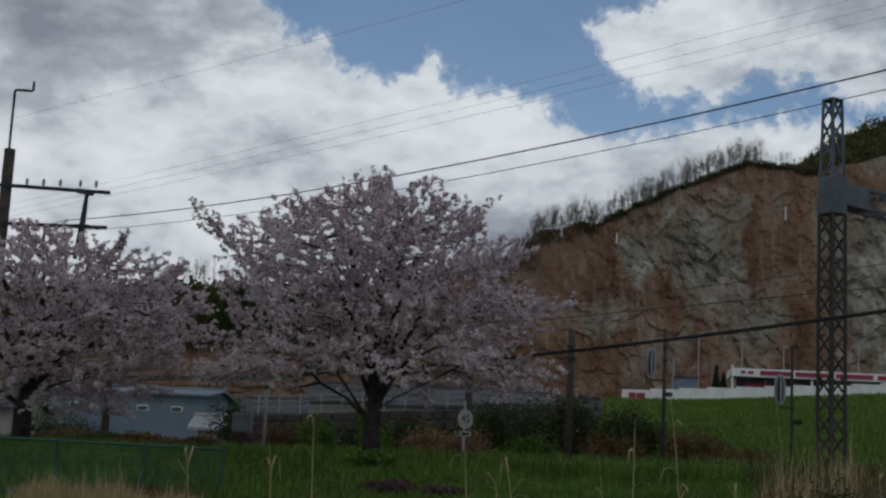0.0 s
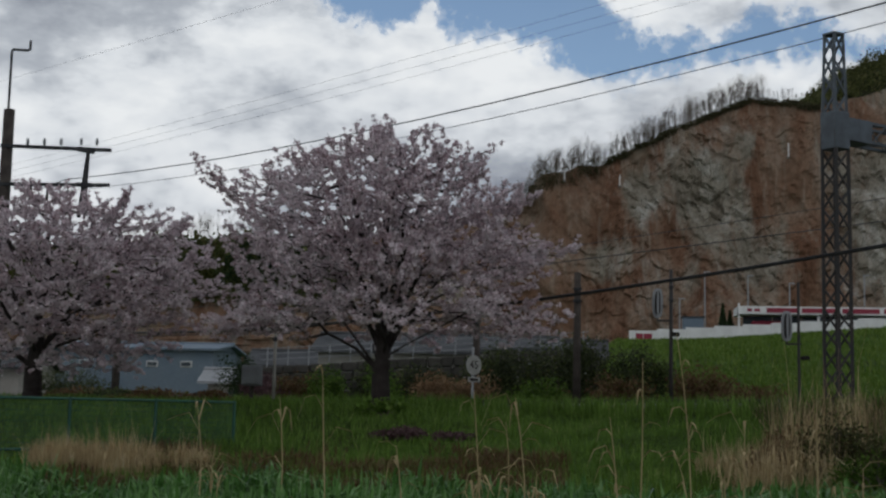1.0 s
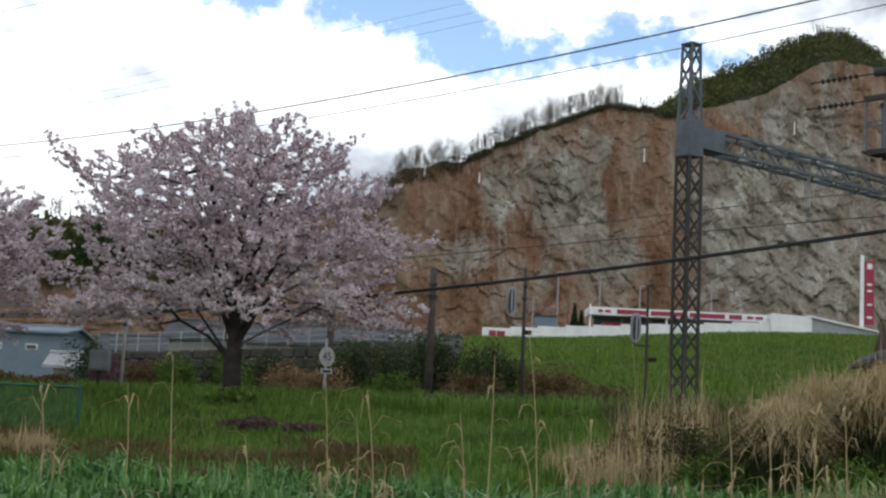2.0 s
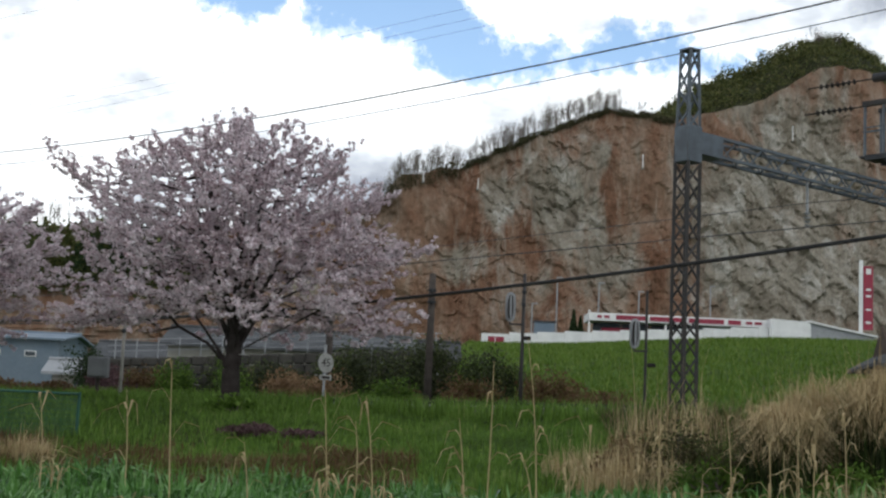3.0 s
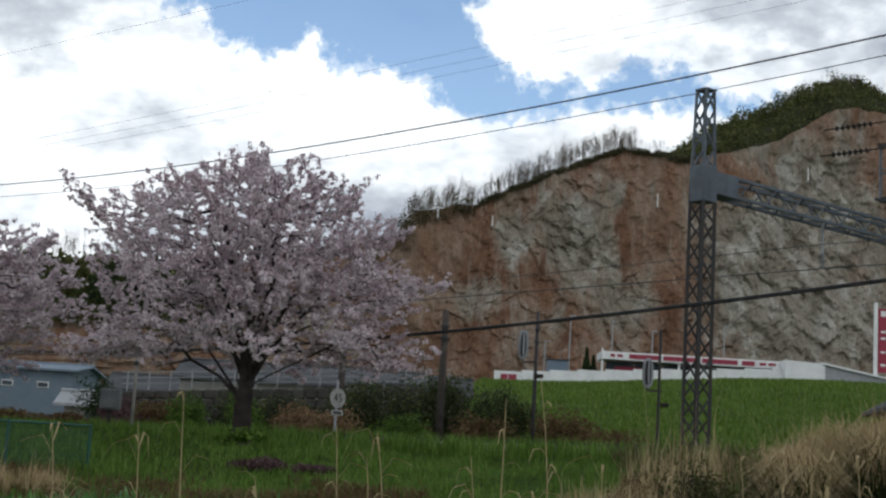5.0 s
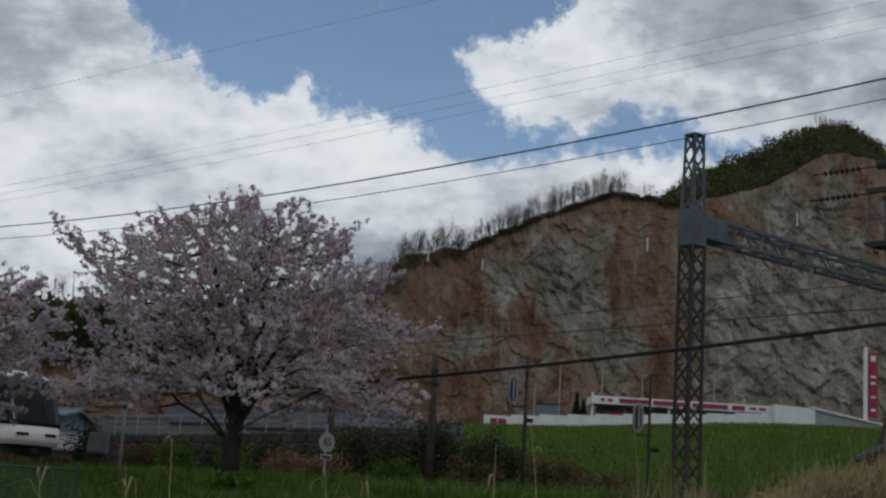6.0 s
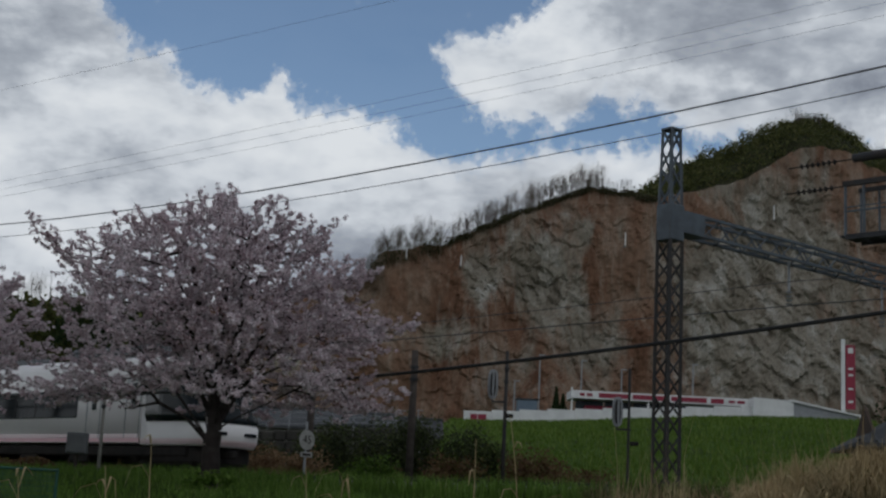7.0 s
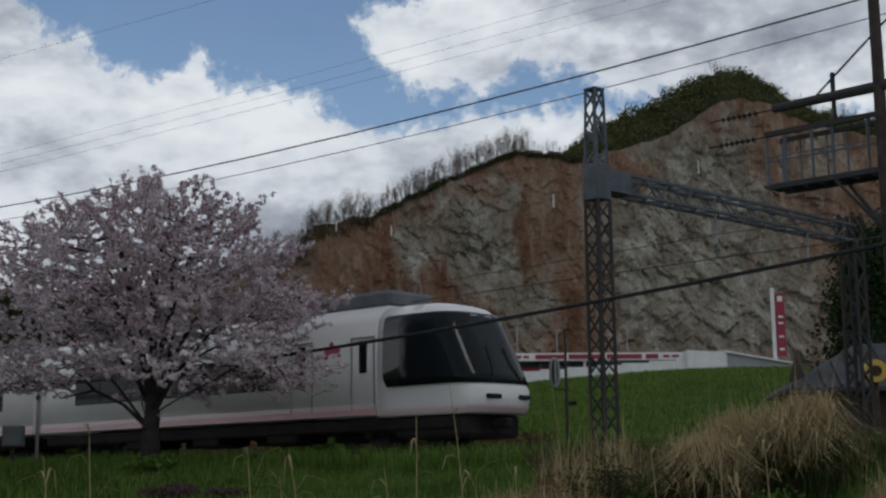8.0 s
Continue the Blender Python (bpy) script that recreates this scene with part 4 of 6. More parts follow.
def scatter(rng, n, x0, x1, y0, y1, keep=None):
    """Random places on the ground, thinned by keep(x, y) between 0 and 1."""
    out = []
    while len(out) < n:
        x, y = rng.uniform(x0, x1), rng.uniform(y0, y1)
        if keep is None or rng.random() < keep(x, y):
            out.append((x, y, ground_at(x, y) - 0.02))
    return np.array(out)


def past_track(x, y):
    return 0.714 * x + 0.700 * y - 28.82


def in_sight(x, y, slack=1.5):
    return -0.40 * y - slack < x < 0.33 * y + slack


def build_grass():
    rng = np.random.default_rng(21)
    # long leaves in front
    p = scatter(rng, 19000, -11, 9, 13.5, 23, lambda x, y: (1.0 if in_sight(x, y) else 0.0) * (0.10 + 0.90 * smoothstep(-0.15, 0.25, noise.noise((x * 0.45, y * 0.6, 2)))) * (1 - 0.3 * smoothstep(1, 5, x)) * (1 - smoothstep(21, 23, y)))
    h = rng.uniform(0.36, 0.80, len(p)) * (0.8 + 0.5 * np.array([noise.noise((x * 0.5, y * 0.5, 8)) for x, y, _ in p]))
    solid("long_grass", blades(p, h, rng.uniform(0.03, 0.07, len(p)), 0.8, rng, 0.65), LUSH, "lush long-leaved green grass in the foreground", "grass", "stuff")
    # meadow
    p = scatter(rng, 72000, -20, 14, 14, 52, lambda x, y: (1.0 if past_track(x, y) < -4.0 else 0.45) if in_sight(x, y) and past_track(x, y) < -2.4 else 0.0)
    h = rng.uniform(0.10, 0.30, len(p)) * (1.0 + 0.5 * np.array([noise.noise((x * 0.3, y * 0.3, 5)) for x, y, _ in p]))
    solid("meadow_grass", blades(p, h, rng.uniform(0.012, 0.026, len(p)), 0.5, rng), GRASS, "short green meadow grass", "grass", "stuff")
    # uncut strip in front of the ballast
    p = scatter(rng, 11000, -30, 12, 26, 62, lambda x, y: 1.0 if in_sight(x, y, 2) and -4.4 < past_track(x, y) < -2.2 else 0.0)
    solid("verge_grass", blades(p, rng.uniform(0.32, 0.62, len(p)), rng.uniform(0.014, 0.03, len(p)), 0.4, rng), GRASS, "uncut green grass along the ballast", "grass", "stuff")
    # weeds along the ballast
    p = scatter(rng, 26000, -34, 20, 24, 80, lambda x, y: (1.0 if in_sight(x, y, 3) else 0.0) * (smoothstep(6.2, 6.8, past_track(x, y)) * (1 - smoothstep(9.5, 12.0, past_track(x, y))) + (1.0 if x > 4.0 and -7 < past_track(x, y) < -2.8 else 0.0)))
    h = rng.uniform(0.25, 0.85, len(p)) * (0.9 + 0.7 * np.array([noise.noise((x * 0.35, y * 0.35, 15)) for x, y, _ in p]))
    solid("trackside_weeds", blades(p, h, rng.uniform(0.015, 0.035, len(p)), 0.5, rng), WEED, "brown and green weeds along the track", "weeds", "stuff")
    # withered brown patches in the meadow
    p = scatter(rng, 8500, -9, 0, 22, 30, lambda x, y: (1.0 if in_sight(x, y) else 0.0) * smoothstep(0.05, 0.35, noise.noise((x * 0.42 + 3, y * 0.8, 31)) + 0.25 - 0.05 * abs(y - 25.5)))
    solid("withered_grass", blades(p, rng.uniform(0.15, 0.42, len(p)), rng.uniform(0.012, 0.03, len(p)), 0.7, rng), BROWN, "withered brown grass and dock stems", "grass", "stuff")
    # hillside turf beyond the railway
    p = scatter(rng, 26000, 2, 56, 46, 149, lambda x, y: (1.0 if 0.0 < x / y < 0.34 and past_track(x, y) > 7 else 0.0))
    solid("hillside_grass", blades(p, rng.uniform(0.25, 0.6, len(p)), rng.uniform(0.05, 0.12, len(p)), 0.6, rng), HILL_GRASS, "bright green grass on the hillside", "grass", "stuff")


WEED = leafy("weeds", [(0.0, (0.03, 0.035, 0.012)), (0.35, (0.05, 0.08, 0.018)), (0.6, (0.12, 0.09, 0.045)), (0.8, (0.25, 0.18, 0.10)), (1.0, (0.10, 0.15, 0.03))], 0.3)
BROWN = leafy("withered", [(0.0, (0.06, 0.032, 0.018)), (0.5, (0.15, 0.085, 0.042)), (0.8, (0.10, 0.11, 0.03)), (1.0, (0.22, 0.16, 0.09))], 0.25)
HILL_GRASS = leafy("hill_turf", [(0.0, (0.055, 0.105, 0.012)), (0.5, (0.11, 0.185, 0.024)), (1.0, (0.19, 0.24, 0.06))], 0.3)
TURF_DARK = leafy("hill_leaves", [(0.0, (0.022, 0.034, 0.012)), (0.4, (0.07, 0.085, 0.024)), (0.75, (0.135, 0.135, 0.042)), (1.0, (0.19, 0.15, 0.08))], 0.2)
HILL_SOIL = material("hill_soil", (0.018, 0.022, 0.009), (0.036, 0.036, 0.016), 0.4, 0.95)
CREST_LEAF = leafy("crest_brushwood", [(0.0, (0.025, 0.03, 0.014)), (0.4, (0.06, 0.06, 0.025)), (0.8, (0.12, 0.10, 0.06)), (1.0, (0.18, 0.15, 0.10))], 0.2)
PINK_BUSH = leafy("pink_bush", [(0.0, (0.05, 0.028, 0.028)), (0.6, (0.13, 0.075, 0.08)), (1.0, (0.24, 0.15, 0.16))], 0.3)
DRY_LEAF = leafy("dry_leaves", [(0.0, (0.10, 0.055, 0.03)), (0.5, (0.24, 0.15, 0.08)), (1.0, (0.36, 0.26, 0.15))], 0.3)
THICKET = leafy("thicket", [(0.0, (0.02, 0.018, 0.008)), (0.4, (0.055, 0.045, 0.02)), (0.7, (0.07, 0.10, 0.022)), (1.0, (0.16, 0.11, 0.06))], 0.25)
build_grass()


def shrub(at, size, mat, label, seed, count=2600, leaf=(0.03, 0.075), name="shrub", lumps=9):
    """A bush of stems and leaf sprays: several uneven lobes with gaps."""
    rng = np.random.default_rng(seed)
    x, y = at
    z = ground_at(x, y)
    t = thing(name, (x, y, z), label, "bush")
    g = Geo()
    lobes = []
    for i in range(lumps):
        a = rng.random() * math.tau
        r = rng.random() ** 0.6
        c = np.array((size[0] * 0.62 * r * math.cos(a), size[1] * 0.62 * r * math.sin(a), size[2] * rng.uniform(0.25, 0.78) * (1 - 0.3 * r)))
        lobes.append((c, rng.uniform(0.28, 0.5)))
        m = c * 0.5 + rng.normal(0, 0.06, 3)
        m[2] = c[2] * 0.55
        g.tube([(c[0] * 0.1, c[1] * 0.1, -0.1), m, c], [0.03, 0.018, 0.008], 5, False)
    part("branching", g, TWIG, t)
    pts = []
    per = count // lumps
    for c, k in lobes:
        d = rng.normal(0, 1, (per, 3))
        d /= np.linalg.norm(d, axis=1)[:, None]
        rr = rng.random((per, 1)) ** 0.4 * (0.8 + 0.4 * rng.random((per, 1)))
        pts.append(c + d * rr * np.array((size[0], size[1], size[2] * 0.8)) * k)
    pts = np.concatenate(pts)
    pts = pts[pts[:, 2] > -0.1]
    part("leaves", leaf_quads(pts, rng.uniform(leaf[0], leaf[1], len(pts)), rng), mat, t)
    return t


# bushes behind and beside the cherry trees
shrub((-2.6, 58.3), (2.38, 1.4, 3.35), SHRUB, "dark dense bush beyond the rails", 31, 7000, lumps=16)
shrub((0.2, 58.5), (2.81, 1.5, 3.67), SHRUB, "dark dense bush beyond the rails", 32, 9000, lumps=18)
shrub((2.6, 57.6), (2.16, 1.3, 2.92), SHRUB, "dark dense bush beyond the rails", 33, 6500, lumps=15)
shrub((4.9, 54.5), (1.94, 1.2, 2.05), BROWN, "brown withered bush beyond the rails", 53, 5000, lumps=13)
shrub((-6.3, 60.5), (2.59, 1.3, 2.38), SHRUB, "dark bush beyond the rails", 54, 6000, lumps=14)
shrub((-1.4, 54.9), (1.62, 0.9, 1.73), FRESH, "fresh yellow-green bush beside the rails", 34, 2600)
shrub((1.7, 53.3), (1.73, 0.9, 1.62), BROWN, "brown withered bush beside the rails", 35, 3600, lumps=12)
shrub((-8.4, 60.6), (1.9, 0.9, 2.6), SHRUB, "dark bush in front of the stone wall", 84, 4600, lumps=13)
shrub((-12.2, 60.2), (1.7, 0.9, 2.2), BROWN, "brown bush in front of the stone wall", 85, 3600, lumps=12)
shrub((-3.6, 60.4), (1.8, 0.9, 2.7), SHRUB, "dark bush in front of the stone wall", 86, 4600, lumps=13)
shrub((-14.8, 61.5), (1.3, 1.1, 2.9), EVERGREEN, "rounded dark evergreen shrub near the houses", 36, 3600)
shrub((-7.6, 57.0), (1.4, 1.0, 2.2), FRESH, "fresh green bush beyond the rails", 37, 2400)
shrub((-10.0, 59.5), (1.6, 1.0, 2.5), FRESH, "fresh green bush beyond the rails", 38, 2600)
shrub((-4.6, 34.9), (0.9, 0.6, 0.45), GRASS, "low green weeds round the trunk", 39, 900)
shrub((-12.6, 61.0), (1.9, 1.0, 1.7), FRESH, "yellow-green bush beyond the rails", 40, 2600)
shrub((-13.2, 59.6), (1.3, 1.0, 2.1), PINK_BUSH, "reddish flowering bush beyond the rails", 41, 2600)
shrub((-5.6, 56.8), (1.5, 0.9, 2.0), DRY_LEAF, "tan withered bush beyond the rails", 42, 2600)
shrub((-4.0, 55.4), (1.5, 0.9, 1.8), DRY_LEAF, "tan withered bush beyond the rails", 43, 2600)
shrub((-0.7, 55.8), (1.62, 0.8, 1.19), BROWN, "brown withered weeds beyond the rails", 44, 2400)
shrub((6.3, 49.3), (1.84, 0.9, 1.30), BROWN, "brown withered weeds beyond the rails", 45, 2400)
shrub((-3.7, 31.2), (0.85, 0.4, 0.36), PINK_BUSH, "low heap of reddish cut brushwood", 46, 1500, (0.02, 0.05))
shrub((-2.7, 31.3), (0.65, 0.35, 0.30), PINK_BUSH, "low heap of reddish cut brushwood", 47, 1100, (0.02, 0.05))
shrub((-10.8, 40.5), (1.3, 0.9, 0.5), BROWN, "tangled brown bush below the fence", 48, 1800)
shrub((-21.8, 66.5), (1.8, 1.4, 1.3), SHRUB, "dark hedge near the village houses", 55, 5000, lumps=14)
shrub((-25.5, 70.0), (3.0, 1.5, 2.4), SHRUB, "dark hedge near the village houses", 56, 5000, lumps=14)
shrub((-23.0, 64.0), (2.4, 1.4, 1.1), BROWN, "brown hedge near the village houses", 57, 4200, lumps=14)
shrub((-17.0, 50.5), (2.2, 1.2, 0.7), SHRUB, "dark tangled bush near the track", 58, 4200, lumps=13)
shrub((-14.8, 47.0), (1.8, 1.0, 0.7), BROWN, "brown tangled bush near the track", 59, 3600, lumps=12)
shrub((-12.5, 43.5), (1.4, 0.9, 0.4), SHRUB, "dark tangled bush near the track", 49, 2400)
shrub((4.7, 25.6), (1.1, 0.8, 1.35), THICKET, "dark brown-green thicket among the reeds", 50, 4200, (0.015, 0.04), lumps=16)
shrub((5.6, 25.0), (0.9, 0.7, 1.05), THICKET, "dark brown-green thicket among the reeds", 51, 3200, (0.015, 0.04), lumps=14)
shrub((3.9, 26.0), (0.8, 0.6, 1.1), BROWN, "brown thicket among the reeds", 52, 2400, (0.02, 0.05))


def reed_clump(at, radius, height, count, label, seed, lean=0.45, droop=0.55, lift=0.0):
    """A tussock of dry arching leaves with a few upright stems; lift raises the leaves on their old growth."""
    rng = np.random.default_rng(seed)
    x, y = at
    z = ground_at(x, y)
    t = thing("reed_clump", (x, y, z), label, "reeds", "dry reed clumps")

    def foot(n, k):
        a, r = rng.random(n) * math.tau, k * radius * np.sqrt(rng.random(n))
        base = np.stack([r * np.cos(a), r * np.sin(a), np.zeros(n)], 1)
        for i in range(n):
            base[i, 2] = ground_at(x + base[i, 0], y + base[i, 1]) - z - 0.05
        return base, r
    base, r = foot(count, 1.0)
    base[:, 2] += lift * rng.uniform(0.5, 1.0, count)
    h = (height - lift) * (0.5 + 0.5 * rng.random(count)) * (1.05 - 0.35 * r / max(radius, 1e-6))
    part("leaves", blades(base, h, rng.uniform(0.008, 0.018, count), lean, rng, droop), STRAW, t, kind="stuff")
    n = max(20, count // 30)
    base, r = foot(n, 0.9)
    part("stem_tuft", blades(base, height * rng.uniform(0.6, 1.2, n), rng.uniform(0.008, 0.014, n), 0.22, rng, 0.1), STRAW, t, kind="stuff")
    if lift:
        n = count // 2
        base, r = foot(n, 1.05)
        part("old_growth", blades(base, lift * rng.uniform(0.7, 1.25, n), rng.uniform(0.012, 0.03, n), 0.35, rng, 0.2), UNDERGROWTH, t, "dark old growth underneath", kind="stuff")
    return t


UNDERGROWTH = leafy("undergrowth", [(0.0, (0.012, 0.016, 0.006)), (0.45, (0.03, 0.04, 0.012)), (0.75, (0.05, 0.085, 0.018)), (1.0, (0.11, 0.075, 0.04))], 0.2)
shrub((5.2, 24.4), (1.0, 0.6, 0.85), FRESH, "green weeds among the dry reeds", 87, 1800, (0.015, 0.04))
shrub((7.2, 23.4), (1.1, 0.6, 0.8), GRASS, "green weeds below the reed tussocks", 88, 1800, (0.015, 0.045))
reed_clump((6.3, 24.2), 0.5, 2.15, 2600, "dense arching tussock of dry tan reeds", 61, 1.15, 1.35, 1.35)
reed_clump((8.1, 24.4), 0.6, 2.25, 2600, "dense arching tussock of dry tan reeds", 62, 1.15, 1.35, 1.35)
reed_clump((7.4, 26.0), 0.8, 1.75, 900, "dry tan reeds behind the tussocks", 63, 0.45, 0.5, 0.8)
reed_clump((4.0, 25.2), 0.9, 1.6, 420, "loose leaning dry reeds", 64, 0.85, 0.6)
reed_clump((3.2, 24.6), 0.6, 1.2, 260, "loose leaning dry reeds", 75, 0.5, 0.5)
reed_clump((4.6, 26.6), 1.0, 2.6, 200, "tall thin dry reeds by the mast", 65, 0.24, 0.2)
reed_clump((5.4, 28.2), 1.1, 1.0, 260, "dry reeds at the foot of the mast", 66, 0.3, 0.3)
reed_clump((7.6, 28.5), 1.2, 1.0, 380, "dry reeds along the embankment", 67, 0.35, 0.3)
reed_clump((3.3, 28.0), 0.9, 0.9, 400, "dry reeds on the slope", 68, 0.35, 0.3)
reed_clump((-8.3, 25.5), 0.75, 0.95, 1300, "dry tan grass below the fence", 69, 0.35, 0.4)
reed_clump((-9.6, 25.8), 0.7, 0.9, 1100, "dry tan grass below the fence", 70, 0.35, 0.4)
reed_clump((-7.2, 26.0), 0.5, 0.8, 500, "dry tan grass below the fence", 71, 0.35, 0.4)
reed_clump((7.0, 21.0), 1.2, 0.85, 420, "thin dry reeds standing in green grass", 72, 0.25, 0.3)
reed_clump((5.2, 19.5), 1.2, 0.7, 320, "thin dry reeds standing in green grass", 73, 0.25, 0.3)
reed_clump((9.2, 22.6), 0.8, 1.1, 700, "dry tan reeds at the meadow's edge", 74, 0.4, 0.4)


def reed_stalk(x, y, top, lean, seed):
    rng = np.random.default_rng(seed)
    z = ground_at(x, y)
    h = top - z
    t = thing("reed_stalk", (x, y, z), "tall withered reed stalk with broken leaves", "reed", "reed stalks")
    g = Geo()
    bend = rng.normal(0, 0.03)
    line = [(lean * f * f + bend * math.sin(3 * f), 0.02 * math.sin(5 * f), h * f - 0.1 * (f == 0)) for f in (0, 0.25, 0.5, 0.75, 1.0)]
    g.tube(line, [0.011, 0.010, 0.009, 0.007, 0.004], 5)
    part("stem", g, STRAW, t)
    for i in range(int(rng.integers(3, 7))):
        f = rng.uniform(0.35, 1.0)
        p = Vector((lean * f * f + bend * math.sin(3 * f), 0.02 * math.sin(5 * f), h * f))
        a = rng.random() * math.tau
        ln = rng.uniform(0.14, 0.46)
        d = Vector((math.cos(a), 0.6 * math.sin(a), 0))
        n = Vector((0, 0, 1))
        up, down = rng.uniform(0.2, 0.7), rng.uniform(0.1, 0.9)
        pts = [p, p + d * ln * 0.35 + n * ln * up, p + d * ln * 0.75 + n * ln * (up * 0.8), p + d * ln + n * ln * (up - down)]
        side = d.cross(n).normalized()
        g = Geo()
        for q, w in zip(pts, (0.008, 0.017, 0.013, 0.002)):
            g.v += [tuple(q - side * w + n * w * 0.5), tuple(q + side * w + n * w * 0.5), tuple(q - n * 0.004)]
        for k2 in range(3):
            for j in range(3):
                j2 = (j + 1) % 3
                g.f.append((3 * k2 + j, 3 * k2 + j2, 3 * k2 + 3 + j2, 3 * k2 + 3 + j))
        part("leaf", g, STRAW, t)


# x, y, height of the tip, lean
STALKS = [(-2.95, 17, 2.3, -0.09), (-1.02, 16.5, 2.02, -0.11), (-0.5, 16, 1.95, -0.13), (0.85, 17.5, 2.5, 0.04), (1.53, 18, 2.84, -0.18), (0.56, 16, 1.75, -0.11), (3.8, 17, 1.92, -0.06), (4.65, 16.5, 1.95, 0.03), (-0.83, 17, 1.67, 0.04), (-3.84, 18.5, 1.96, -0.05), (5.22, 17, 2.25, -0.07), (1.95, 16, 1.69, 0.01), (4.96, 18, 2.08, -0.09), (-4.97, 18.5, 1.83, -0.05), (3.3, 19, 2.21, -0.02), (4.78, 19, 2.28, -0.11)]
for i, (x, y, top, lean) in enumerate(STALKS):
    reed_stalk(x, y, top, lean, 100 + i)
extra = np.random.default_rng(77)
for i in range(34):
    y = extra.uniform(15.5, 21)
    x = extra.uniform(-0.30, 0.30) * y
    if x > 1.5 or extra.random() < 0.6:
        reed_stalk(x, y, ground_at(x, y) + extra.uniform(0.55, 1.15), extra.normal(0, 0.08), 200 + i)


# ---------------------------------------------------------------- growth on the quarry's crest
def at_crest(x350, dz=0.0, back=3.0):
    """A place on the crest, named by where it would stand 350 m off."""
    x = x350 * 1.07
    z = crest_at(x)
    return Vector((x, face_depth(x, z) + back, z + dz))


def bare_tree(g, p, h, rng):
    lean = rng.normal(0, 0.06)
    top = p + Vector((lean * h, 0, h))
    g.tube([p - Vector((0, 0, 1.0)), p.lerp(top, 0.5), top], [0.05, 0.035, 0.015], 3, False)
    for _ in range(15):
        f = rng.uniform(0.2, 0.95)
        a = rng.random() * math.tau
        ln = h * rng.uniform(0.18, 0.48) * (1.1 - 0.6 * f)
        q = p.lerp(top, f)
        e = q + Vector((math.cos(a) * ln * 0.6, math.sin(a) * ln * 0.5, ln * rng.uniform(0.8, 1.5)))
        g.tube([q, e], [0.022, 0.010], 3, False)
        for _ in range(2):
            b = rng.random() * math.tau
            m = q.lerp(e, rng.uniform(0.4, 0.8))
            g.tube([m, m + Vector((math.cos(b) * ln * 0.4, math.sin(b) * ln * 0.3, ln * 0.5))], [0.015, 0.008], 3, False)


